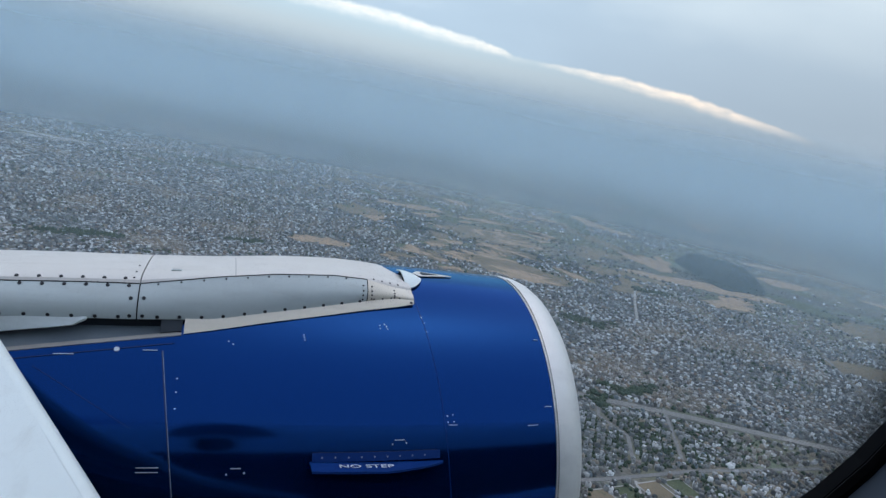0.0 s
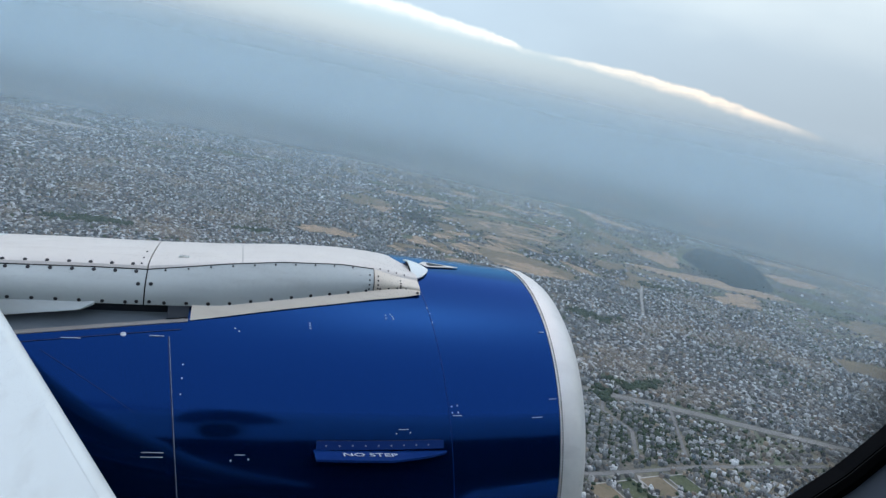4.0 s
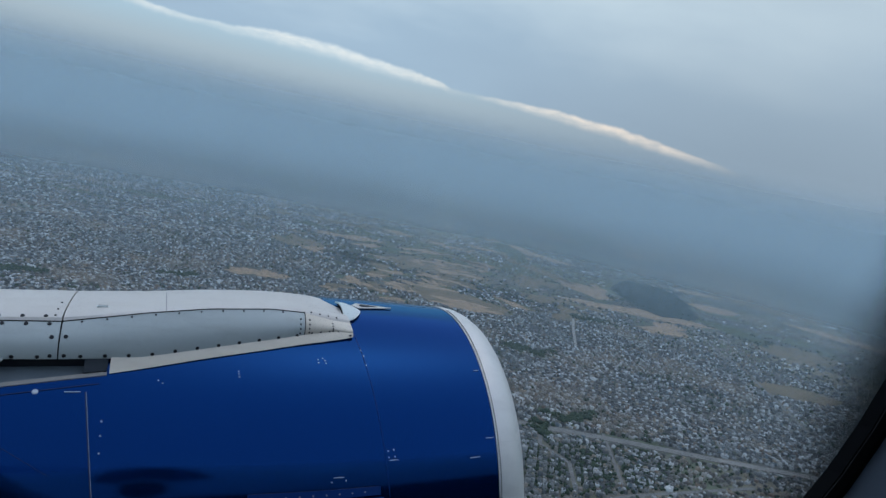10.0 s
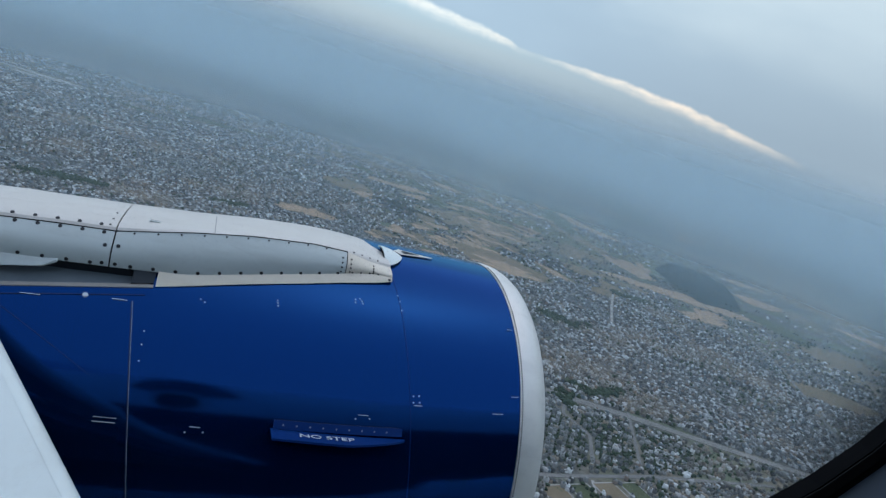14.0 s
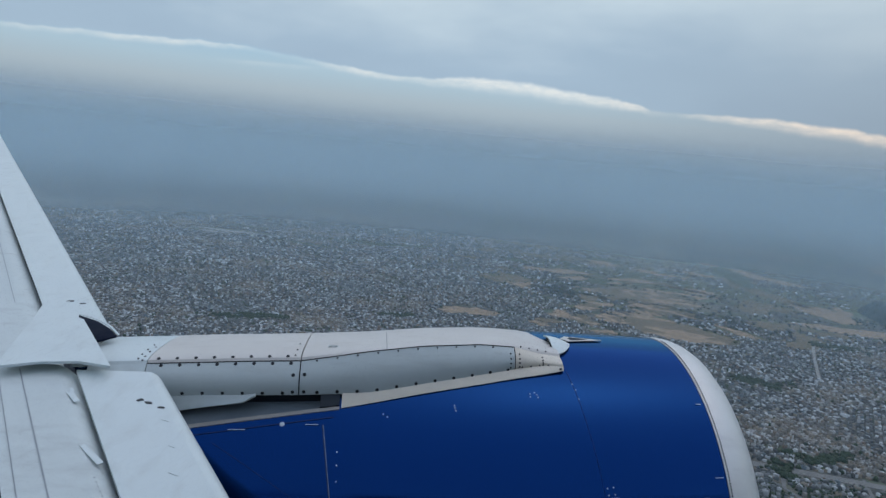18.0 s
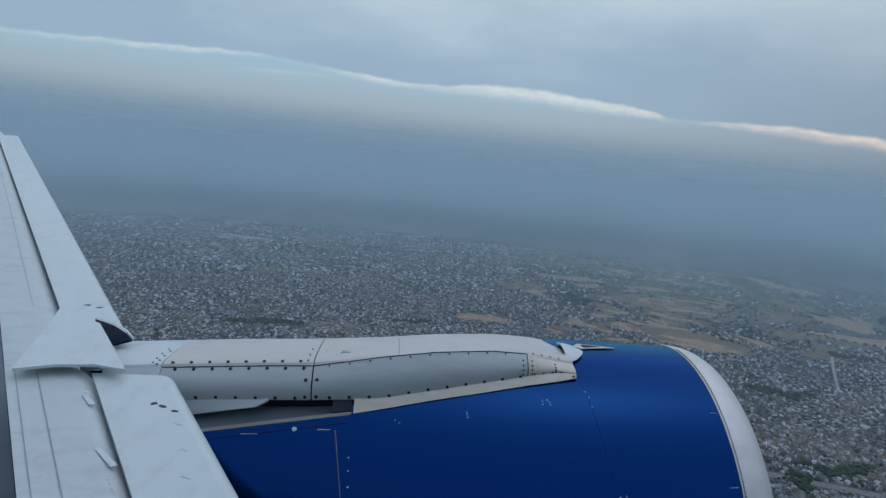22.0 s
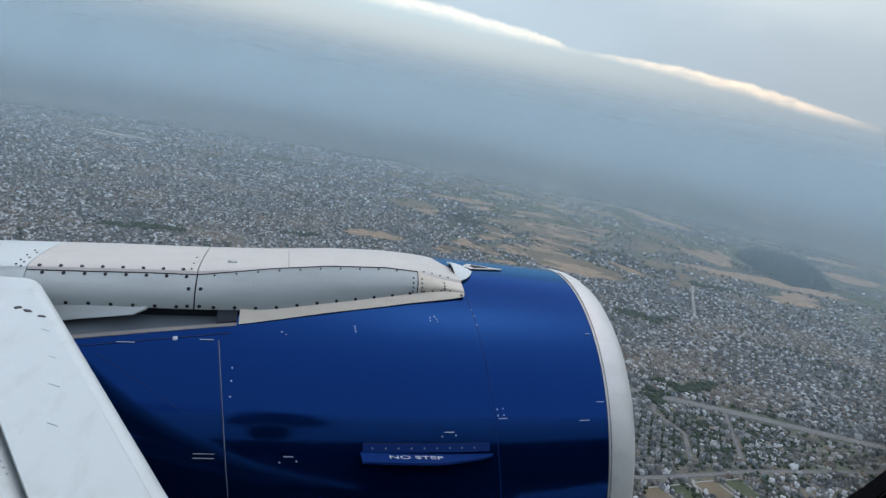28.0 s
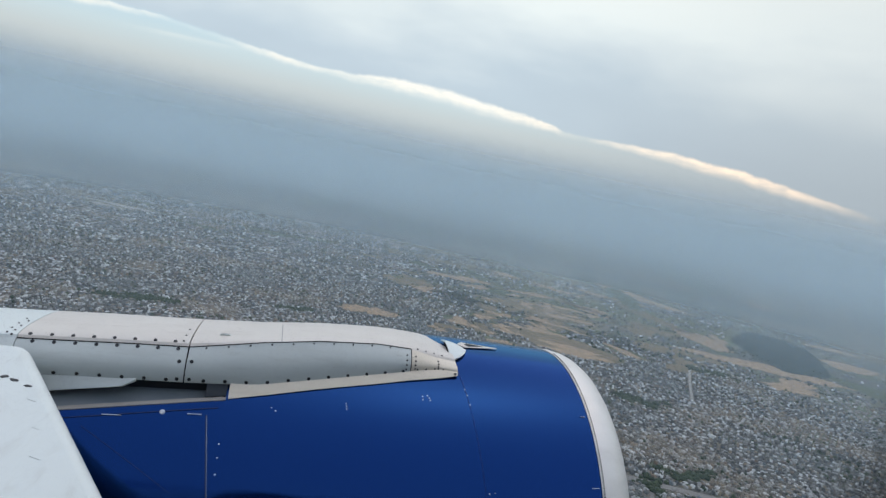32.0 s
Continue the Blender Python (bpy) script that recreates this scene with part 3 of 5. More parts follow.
# the dark joint and the pale cap at the pylon's nose, and the vent ahead of it
cap_rows = []
for f in np.linspace(0, 1, 9):
    w = 6.2 * (1 - f ** 2.2) + 0.3
    x = 0.992 + 0.122 * f
    cap_rows.append([nac(x, 11.5 + w * u, 0.004 + 0.024 * (1 - f) ** 0.7 * math.cos(u * 1.45)) for u in np.linspace(-1, 1, 9)])
part("nose_cap", sheet(cap_rows, 0.01), WHITE, pylon, "smooth white teardrop cap", True)
part("nose_joint", sheet([[nac(x, 11.5 + 6.4 * u, 0.004 + 0.022 * math.cos(u * 1.45)) for u in np.linspace(-0.45, 0.95, 9)] for x in (0.987, 0.993)], 0.006), GASKET, pylon, "black joint behind the cap")


def vent_leaf(x0, x1, mid, half, lift, thick):
    """A pointed leaf lying along the cowl, blunt behind and sharp ahead."""
    rows = []
    for f in np.linspace(0, 1, 8):
        w = half * (min(1.0, f / 0.12) ** 0.5 * (1 - f) + 0.06)
        rows.append([nac(x0 + (x1 - x0) * f, mid + w * u, lift) for u in (-1, 0, 1)])
    return sheet(rows, thick)


part("vent_plate", vent_leaf(1.09, 1.34, 6.0, 2.6, 0.004, 0.004), CREAM, engine, "pale pointed vent plate on top of the cowl")
part("vent_mouth", vent_leaf(1.135, 1.25, 6.0, 1.5, 0.007, 0.003), RECESS, engine, "dark vent mouth")


def gusset_drop(x):
    """How far the gusset hangs below the side panel: tapering ahead, with a quick rounded end."""
    return (0.028 + 0.060 * (-0.62 - x) / 0.5 if x < -0.62 else 0.028 * max(0.0, (-0.575 - x) / 0.045)) + 0.002


# the grey rim along the reverser cowl, the step plate and the aft gusset
part("rim_strip", sheet([[nac(x, cowl_edge(x) - d, -0.004 * d + 0.004) for d in (0.1, 0.6, 1.2)] for x in np.linspace(-1.5, -0.165, 14)], 0.006), RIM, engine, "grey metal rim above the cowl")
part("gusset", sheet([[(x, station(x)[2] - 0.004 - 0.02 * k, station(x)[3] - gusset_drop(x) * k) for k in (0, 0.5, 1)] for x in np.linspace(-1.3, -0.575, 14)], 0.01), PANEL, pylon, "pale gusset below the side panel")
# the cavity's shade is put into this wall's dark colour
part("recess_wall", sheet([[(x, station(x)[2] + 0.05, station(x)[3] + 0.03), (x, station(x)[2] + 0.10, station(x)[3] - 0.30)] for x in np.linspace(-1.6, -0.1, 8)], 0.01), RECESS, pylon, "cavity wall behind the gusset, shade put into its colour")

part("top_seam", sheet([[(x, *top_profile(a, *station(0.055)[4:7])) for a in range(0, 91, 10)] for x in (0.054, 0.058)], 0.003), RIM, pylon, "fine seam across the fairing").location = (0, -0.001, 0.0015)
p, n = top_point(-0.22, 46)
fitting = part("tie_down_fitting", box(p.x, p.y, p.z + 0.001, 0.052, 0.034, 0.003), WHITE, pylon, "small square fitting on the fairing")
for dx, dy, sx, sy in ((0, 0.013, 0.04, 0.004), (0, -0.013, 0.04, 0.004), (-0.02, 0, 0.004, 0.03), (0.02, 0, 0.004, 0.03)):
    part("outline", box(p.x + dx, p.y + dy, p.z + 0.003, sx, sy, 0.002), RIM, fitting)
for x in np.arange(0.78, 0.96, 0.05):
    pin("rivet", SMALL, *top_point(x, 14), front_top)
    pin("rivet", SMALL, *side_point(x, 0.12), nose_panel)


def seam_run(x0, x1, k, n=30):
    rows = []
    for x in np.linspace(x0, x1, n):
        rows.append([tuple(side_point(x, k + j * 0.016 / max(0.03, station(x)[5] - station(x)[3]) * 0.12, 0.0015)[0]) for j in (-1, 1)])
    return sheet(rows, 0.001)


part("panel_seam", seam_run(-1.118, -0.372, 1.0), GASKET, pylon, "dark seam above the side panel")
part("panel_seam", seam_run(-0.366, 0.74, 1.0), GASKET, pylon, "dark seam above the side panel")
part("panel_seam", sheet([[tuple(side_point(x, k, 0.0015)[0]) for k in np.linspace(0, 1, 7)] for x in (-0.3715, -0.3665)], 0.001), GASKET, pylon, "dark seam between side panels")
part("panel_seam", sheet([[tuple(side_point(x, k, 0.0015)[0]) for k in np.linspace(0, 1, 7)] for x in (0.7385, 0.7425)], 0.001), GASKET, pylon, "dark seam behind the nose panel")
# coloured as dark as the shaded cavity, so it doesn't stand out
part("fairing_block", sheet([[(x, station(x)[2] + 0.02, station(x)[3] + 0.002), nac(x, cowl_edge(x) - 1.25, -0.002)] for x in (-0.26, -0.21, -0.166)], 0.008), RECESS, pylon, "block at the front of the cavity, coloured dark like its shade")
part("edge_groove", sheet([[nac(x, cowl_edge(x) + d, 0.0016) for d in (1.75, 1.88)] for x in np.linspace(-1.2, -0.19, 12)], 0.001), BLUE_DARK, engine, "fine groove below the cowl rim")
part("patch_line", sheet([[nac(-0.75 + 0.42 * f, 47.5 + 13 * f + d, 0.0012) for d in (0, 0.10)] for f in np.linspace(0, 1, 8)], 0.001), BLUE_DARK, engine, "fine diagonal line on the reverser cowl")
# seams, stencils and rivets of the cowl


def raked_seam(name, x0, rake, d0, d1, wide, mat, label, lift=0.0012):
    """A thin seam round the cowl that runs forward as it goes down."""
    rows = [[nac(x0 + rake * (d - d0) + u, d, lift) for u in (-wide / 2, wide / 2)] for d in np.linspace(d0, d1, 40)]
    return part(name, sheet(rows, 0.001), mat, engine, label)


raked_seam("seam_shadow", -0.2385, 0.0034, 43.5, 125, 0.004, BLUE_DARK, "dark side of the seam between cowl doors")
raked_seam("seam_strip", -0.2350, 0.0034, 43.5, 125, 0.0026, SEAM, "thin grey seam between cowl doors", 0.0016)
raked_seam("front_seam", 1.010, 0.0022, 16, 120, 0.0028, BLUE_EDGE, "dark seam of the inlet cowl")
for x0, x1, d0 in ((-0.285, -0.195, 68.3), (-0.285, -0.195, 69.2), (0.10, 0.145, 68.6), (0.845, 0.895, 63.0), (1.125, 1.172, 60.0), (1.68, 1.725, 56.6), (1.57, 1.63, 61.2), (-0.68, -0.60, 44.6), (-0.320, -0.258, 43.4), (1.69, 1.72, 36.3)):
    bar(x0, x1, d0, d0 + 0.16, MARK, "stencil_bar", engine, 0.002, 0.002, "small white stencil line")
for x, d in ((0.085, 69.9), (0.160, 69.6), (0.836, 64.0), (0.905, 63.8), (1.120, 57.9), (1.150, 57.7), (1.123, 59.4), (1.155, 59.3), (0.404, 37.7), (0.406, 38.4), (0.408, 39.2), (0.80, 33.6), (0.80, 34.6), (0.825, 33.2), (0.835, 33.9), (0.84, 34.7), (1.04, 30.0), (1.05, 32.0), (1.055, 35.0), (-0.16, 50.0), (-0.158, 53.0), (-0.155, 56.5), (0.05, 40.5), (0.07, 41.2)):
    p = Vector(nac(x, d))
    pin("marking_dot", SPOT, p, p - Vector((x, AX_Y, AX_Z)), engine)
p = Vector(nac(-0.43, 43.3))
pin("white_plug", BIGSPOT, p, p - Vector((-0.43, AX_Y, AX_Z)), engine)
DOT = mesh_of("rivet", disc(0.0052, 0.0022, 6), RECESS)
lip_dots = [(LIP_X + 0.013, d) for d in np.arange(2, 142, 0.75)]
for x, d in lip_dots:
    out = Vector((0, -math.sin(radians(d)), math.cos(radians(d))))
    pin("rivet", DOT, Vector((x, AX_Y, -1.830)) + out * 1.1150, out, engine)


# the strake with its lettering
def strake_point(x, k):
    r = Vector(nac(x, 67.4 + 1.0 * (x - 0.45)))
    long_ = 0.112 * min(1.0, max(0.0, (1.10 - x) / 0.30)) ** 0.6
    return r + Vector((0, -0.985, 0.06)) * long_ * k


strake = part("strake", sheet([[strake_point(x, k) for k in np.linspace(0, 1, 6)] for x in np.linspace(0.445, 1.092, 22)], 0.008, True), BLUE_EDGE, engine, "blue strake fin on the cowl", True)
bar(0.455, 1.075, 65.6, 67.5, BLUE_EDGE, "strake_flange", strake, 0.004, 0.005, "scuffed flange of the strake")
bar(0.455, 1.06, 65.45, 65.6, BLUE_DARK, "flange_edge", strake, 0.003, 0.003, "dark sealant line")
part("strake_edge", sheet([[strake_point(x, k) for k in (0.97, 1.02)] for x in np.linspace(0.445, 1.092, 22)], 0.010, True), BLUE_EDGE, strake, "worn pale strake edge")
for x in np.arange(0.50, 1.05, 0.062):
    p = Vector(nac(x, 66.6, 0.009))
    pin("flange_rivet", FAINT, p, p - Vector((x, AX_Y, AX_Z)), strake)
text = bpy.data.curves.new("no_step_lettering", 'FONT')
text.body, text.size, text.extrude, text.align_x, text.align_y = "NO STEP", 0.1, 0.0008, 'CENTER', 'CENTER'
text.offset = 0.0006
probe = new("lettering", text)
got = bpy.data.meshes.new_from_object(probe.evaluated_get(bpy.context.evaluated_depsgraph_get()))
bpy.data.objects.remove(probe)
got.materials.append(MARK)
word = new("lettering", got)
word.parent = strake
tagged(word, "white painted warning NO STEP")
up = Vector((0, 0.985, -0.06)).normalized()
nrm = Vector((1, 0, 0)).cross(up)
wide = max(v.co.x for v in got.vertices) - min(v.co.x for v in got.vertices)
word.matrix_local = Matrix.Translation(strake_point(0.70, 0.56) + nrm * 0.005) @ Matrix(((1, up.x, nrm.x, 0), (0, up.y, nrm.y, 0), (0, up.z, nrm.z, 0), (0, 0, 0, 1))) @ Matrix.Diagonal((0.255 / wide, 0.50, 1, 1))

# ---- wing ----
def wz(y, x=None):
    return -1.64 + 0.197 * y


def le(y):
    return -1.56 - 0.600 * (y - 4.18)


wing = thing("wing", "light grey swept wing with white leading edge slats", "wing")


def wing_sheet(y0, y1, front, back, n=16, k=6, curl=0.0, rise=0.0, thick=0.02, near=1.0, dip=0.0):
    rows = []
    for y in np.linspace(y0, y1, n):
        xf, xb = front(y), back(y)
        row = [(xb + (xf - xb) * j / (k - 1), y, wz(y) + rise * math.sin(math.pi * min(1, j / (k - 1)) * 0.5 + math.pi / 2)) for j in range(k)]
        if curl:
            row = row[:-1]
            for a in range(0, 151, 15):
                row.append((xf - curl + curl * math.sin(radians(a)), y, wz(y) - curl * (1 - math.cos(radians(a)))))
        row = [(a, b, c - dip * max(0.0, 1 - (xf - a) / 0.17) ** 2) for a, b, c in row]
        rows.append([(near * a, near * b, near * c) for a, b, c in row])
    return sheet(rows, thick, True)


outer_slat = part("outer_slat", wing_sheet(4.28, 15.0, lambda y: le(y) + 0.03, lambda y: -2.19 - 0.606 * (y - 4.65), 24, 6, 0.07), WHITE, wing, "white outer leading edge slat", True)
part("outer_upper_skin", wing_sheet(3.75, 15.2, lambda y: -2.165 - 0.606 * (y - 4.65), lambda y: -2.190 - 0.5975 * (y - 3.99), 24, 24, dip=0.07), WING_GREY, wing, "grey upper wing skin", True)
part("spar_line", wing_sheet(0.05, 15.2, lambda y: -2.195 - 0.5975 * (y - 3.99), lambda y: -2.25 - 0.5975 * (y - 3.99), 24, 3), SEALANT, wing, "dark sealed joint across the wing", True)
part("rear_skin", wing_sheet(0.05, 15.2, lambda y: -2.255 - 0.5975 * (y - 3.99), lambda y: -4.2 - 0.42 * (y - 3.99), 24, 6), WHITE, wing, "white rear wing panels", True)
inner_slat = part("inner_slat", wing_sheet(0.05, 3.70, lambda y: -1.09 - 0.572 * (y - 3.616) + 0.02, lambda y: -1.60 - 0.580 * (y - 3.754), 16, 6, 0.09, near=0.885), WHITE, wing, "white inner leading edge slat", True)
inner_skin = part("inner_upper_skin", wing_sheet(0.05, 3.76, lambda y: -1.535 - 0.580 * (y - 3.754), lambda y: -2.190 - 0.5975 * (y - 3.99), 16, 30, near=0.885, dip=0.12), WING_GREY, wing, "grey inner wing skin", True)
part("wing_box", wing_sheet(0.05, 15.0, lambda y: le(y) - 0.28, lambda y: -4.2 - 0.42 * (y - 3.99), 12, 3, 0, 0, 0.10), RECESS, wing).location = (0, 0, -0.06)
fair = [(-1.99, 3.72), (-2.06, 4.05), (-2.13, 4.39), (-2.20, 4.66), (-1.84, 4.43), (-1.60, 4.05), (-1.42, 3.76), (-1.60, 3.81), (-1.80, 3.79)]


def plate(points, z_of, thick, lift=0.0, near=1.0):
    bm = bmesh.new()
    top = [bm.verts.new((near * x, near * y, near * (z_of(y) + lift))) for x, y in points]
    f = bm.faces.new(top)
    got = bmesh.ops.extrude_face_region(bm, geom=[f])
    for v in got["geom"]:
        if isinstance(v, bmesh.types.BMVert):
            v.co.z -= thick
    bmesh.ops.recalc_face_normals(bm, faces=bm.faces)
    return bm


part("pylon_cuff", plate(fair, wz, 0.012, 0.0, 0.85), WHITE, wing, "white cuff where pylon meets wing")
part("slat_end_rib", plate([(-1.90, 4.50), (-1.74, 4.40), (-1.63, 4.29), (-1.545, 4.175), (-1.62, 4.10), (-1.72, 4.10)], wz, 0.01, 0.0, 0.90), NAVY, wing, "dark open end of the outer slat")
part("panel_joint", wing_sheet(1.2, 3.70, lambda y: -1.862 - 0.6015 * (y - 3.72), lambda y: -1.869 - 0.6015 * (y - 3.72), 8, 2, thick=0.004, near=0.8835), JOINT, wing, "fine joint between skin panels")
part("panel_joint", wing_sheet(1.2, 3.70, lambda y: -1.975 - 0.600 * (y - 3.72), lambda y: -1.980 - 0.600 * (y - 3.72), 8, 2, thick=0.004, near=0.8835), JOINT, wing, "fine joint between skin panels")
part("panel_joint", wing_sheet(4.7, 15.0, lambda y: -2.36 - 0.600 * (y - 4.65), lambda y: -2.364 - 0.600 * (y - 4.65), 8, 2, thick=0.004, near=0.9985), JOINT, wing, "fine joint between skin panels")


part("slat_end_lip", plate([(-1.90, 4.505), (-1.74, 4.408), (-1.63, 4.30), (-1.54, 4.18), (-1.532, 4.186), (-1.622, 4.312), (-1.735, 4.42), (-1.895, 4.517)], wz, 0.004, 0.006, 0.90), WHITE, outer_slat, "white edge of the slat's open end")
for x in (-1.650, -1.566):
    part("latch", plate([(x - 0.016, 3.80), (x + 0.018, 3.80), (x + 0.016, 3.875), (x - 0.018, 3.875)], wz, 0.012, 0.006, 0.8835), NAVY, wing, "dark latch under the cuff")
for x, y, l, w in ((-1.455, 3.40, 0.05, 0.022), (-1.165, 2.90, 0.075, 0.020), (-1.49, 3.47, 0.02, 0.012)):
    part("primer_patch", plate([(x - l, y + 0.9 * l), (x - l + w, y + 0.9 * l + 0.6 * w), (x + l, y - 0.75 * l), (x + l - w, y - 0.9 * l - 0.3 * w)], wz, 0.002, 0.0, 0.8835), WHITE, inner_skin, "white primer patch behind the slat")
TINY = mesh_of("rivet", disc(0.0032, 0.0012, 6), SEALANT)


def wing_rivet(x, y, near=0.8838):
    pin("rivet", TINY, (near * x, near * y, near * wz(y)), (0, -0.19, 0.98), inner_skin)


for k in range(17):
    wing_rivet(-1.083 + 0.0196 * k, 2.735 - 0.0298 * k)
    if k > 10:
        wing_rivet(-1.112 + 0.0196 * k, 2.722 - 0.0298 * k)
for k in range(8):
    for j in range(3):
        wing_rivet(-0.99 + 0.026 * k + 0.004 * j, 2.33 - 0.026 * j - 0.004 * k)
for k in range(12):
    wing_rivet(-1.262 + 0.011 * k, 2.58 - 0.034 * k)
    wing_rivet(-1.275 + 0.011 * k, 2.575 - 0.034 * k)
for x, y, l in ((-1.03, 2.36, 0.035), (-1.01, 2.355, 0.03), (-0.985, 2.35, 0.033)):
    part("scratch", plate([(x - 0.3 * l, y + l), (x - 0.3 * l + 0.002, y + l), (x + 0.3 * l + 0.002, y - l), (x + 0.3 * l, y - l)], wz, 0.0015, 0.0, 0.8838), SEALANT, inner_skin, "fine grey scratch")
for x, y, l in ((-0.955, 3.19, 0.020), (-0.79, 2.765, 0.024), (-0.86, 2.97, 0.016), (-0.72, 2.52, 0.02)):
    part("paint_scratch", plate([(x - l, y + 0.45 * l), (x - l * 0.8, y + 0.45 * l), (x + l, y - 0.35 * l), (x + 0.8 * l, y - 0.35 * l - 0.001)], wz, 0.0015, 0.0, 0.8838), WING_GREY, inner_slat, "faint scratch in the slat's paint")


def scuff(x, y, long_, wide, turn, near):
    """A small chipped patch lying on the slat."""
    rnd = random.Random(int(x * 977))
    pts = []
    for k in range(9):
        a = 2 * math.pi * k / 9
        u, v = long_ * math.cos(a) * rnd.uniform(0.6, 1.1), wide * math.sin(a) * rnd.uniform(0.5, 1.3)
        pts.append((x + u * math.cos(turn) - v * math.sin(turn), y + u * math.sin(turn) + v * math.cos(turn)))
    part("paint_chip", plate(pts, wz, 0.003, 0.0, near), BOLT, inner_slat if near < 0.95 else outer_slat, "dark chip in the slat's paint")


for x, y, l, w, a in ((-1.135, 3.385, 0.022, 0.012, 0.4), (-1.085, 3.36, 0.030, 0.010, -0.5), (-1.01, 3.315, 0.026, 0.009, -0.3)):
    scuff(x, y, l, w, a, 0.8835)
for x, y, l, w, a in ((-2.06, 4.76, 0.03, 0.010, 0.0), (-1.97, 4.72, 0.02, 0.008, 0.3)):
    scuff(x, y, l, w, a, 0.998)
fence = bmesh.new()
tipc = [(-8.35, 15.05, 1.30), (-9.0, 15.25, 1.72), (-9.9, 15.35, 2.05), (-10.6, 15.35, 2.0), (-10.2, 15.2, 1.34)]
vs = [fence.verts.new(p) for p in tipc] + [fence.verts.new((p[0], p[1] + 0.06, p[2])) for p in tipc]
fence.faces.new(vs[:5]), fence.faces.new(vs[9:4:-1])
for i in range(5):
    fence.faces.new((vs[i], vs[5 + i], vs[5 + (i + 1) % 5], vs[(i + 1) % 5]))
part("wingtip_fence", fence, WHITE, wing, "white wingtip fence")

# ---- fuselage and window ----
WIN_X, WIN_Z, WIN_Y, WIN_A, WIN_B = 0.0343, 0.1135, 0.12, 0.145, 0.20
FUS_R, FUS_Y, FUS_Z = 1.98, -1.83, -0.10


FLARE = 1.62


def oval(a, b, n=96, e=2.6):
    pts = []
    for k in range(n):
        t = 2 * math.pi * k / n
        r = (abs(math.cos(t) / (a + 0.03 * max(0.0, -math.cos(t)))) ** e + abs(math.sin(t) / b) ** e) ** (-1 / e)
        pts.append((WIN_X + r * math.cos(t), WIN_Z + r * math.sin(t)))
    return pts + pts[:1]


def oval_band(steps, thick=0.004, flip=False):
    """A band round the window: (half width, half height, y) from its inner to its outer edge."""
    return sheet([[(x, y, z) for x, z in oval(a, b)] for a, b, y in steps], thick, flip)


window = thing("cabin_window", "oval aircraft window with dark seal and grey plastic surround", "window")
part("seal", oval_band([(WIN_A, WIN_B, WIN_Y), (WIN_A + 0.0012, WIN_B + 0.0012, WIN_Y - 0.001), (WIN_A + 0.0028, WIN_B + 0.0028, WIN_Y - 0.001)], 0.001), GASKET, window, "black rubber window seal", True)
part("reveal", oval_band([(WIN_A + 0.0028, WIN_B + 0.0028, WIN_Y - 0.001), (WIN_A + 0.0055, WIN_B + 0.0055, WIN_Y - 0.004), (WIN_A + 0.0075, WIN_B + 0.0075, WIN_Y - 0.007)], 0.001), TRIM, window, "grey plastic window reveal", True)
# flat black band painted in for the shadow between reveal and side panel
part("shadow_gap", oval_band([(WIN_A + 0.0075, WIN_B + 0.0075, WIN_Y - 0.0075), (WIN_A + 0.0094, WIN_B + 0.0094, WIN_Y - 0.0075)], 0.001), GASKET, window, "thin black shadow gap")
part("surround", oval_band([(WIN_A + 0.0094, WIN_B + 0.0094, WIN_Y - 0.0075), (WIN_A + 0.03, WIN_B + 0.03, WIN_Y - 0.015), (0.6, 0.9, WIN_Y - 0.05)], 0.001), PANELLING, window, "dark grey cabin side panel", True)
for name_, steps_, mat_, lab_ in (("sleeve", ((1.004, 0.001), (1.25, 0.008)), GASKET, "dark flared sleeve through the wall"), ("outer_sleeve", ((1.25, 0.008), (FLARE, 0.022)), PANEL, "pale outer flange of the sleeve")):
    part(name_, sheet([[(x * k, WIN_Y + d, z * k) for x, z in oval(WIN_A, WIN_B)] for k, d in steps_], 0.003), mat_, window, lab_)
pane = part("pane", sheet([[(x * 1.27, WIN_Y + 0.012, z * 1.27) for x, z in oval(a, b)] for a, b in ((0.001, 0.001), (WIN_A, WIN_B))], 0.003), GLASS, window, "clear acrylic pane with a dark blurred edge painted in")
pane.visible_shadow = False

fuselage = thing("fuselage", "white fuselage side with a dark blue belly", "fuselage")


def skin(x, deg):
    """deg: 0 faces outward, 90 the top."""
    return (x, FUS_Y + FUS_R * math.cos(radians(deg)), FUS_Z + FUS_R * math.sin(radians(deg)))


WIN_CX, WIN_CZ = WIN_X * FLARE, WIN_Z * FLARE
z0, z1 = WIN_CZ - 0.345, WIN_CZ + 0.40
d0, d1 = [math.degrees(math.asin((z - FUS_Z) / FUS_R)) for z in (z0, z1)]
xa, xb = WIN_CX - 0.30, WIN_CX + 0.30


def skin_patch(x_0, x_1, a0, a1, n, k):
    return sheet([[skin(x, a) for a in np.linspace(a0, a1, k)] for x in np.linspace(x_0, x_1, n)], 0.01)


part("upper_skin", skin_patch(-16, 10, d1, 166, 4, 40), SKIN_WHITE, fuselage, "white upper skin", True)
part("aft_skin", skin_patch(-16, xa, d0, d1, 4, 8), SKIN_WHITE, fuselage, "white window belt", True)
part("front_skin", skin_patch(xb, 10, d0, d1, 4, 8), SKIN_WHITE, fuselage, "white window belt", True)
part("lower_side_skin", skin_patch(-16, 10, -22, d0, 4, 8), BELLY, fuselage, "dark blue lower side", True)
for k in range(25):
    x = -6.4 + 0.53 * k
    part("window_post", skin_patch(x - 0.08, x + 0.08, 166, 178, 2, 4), SKIN_WHITE, fuselage, "white skin between starboard windows")
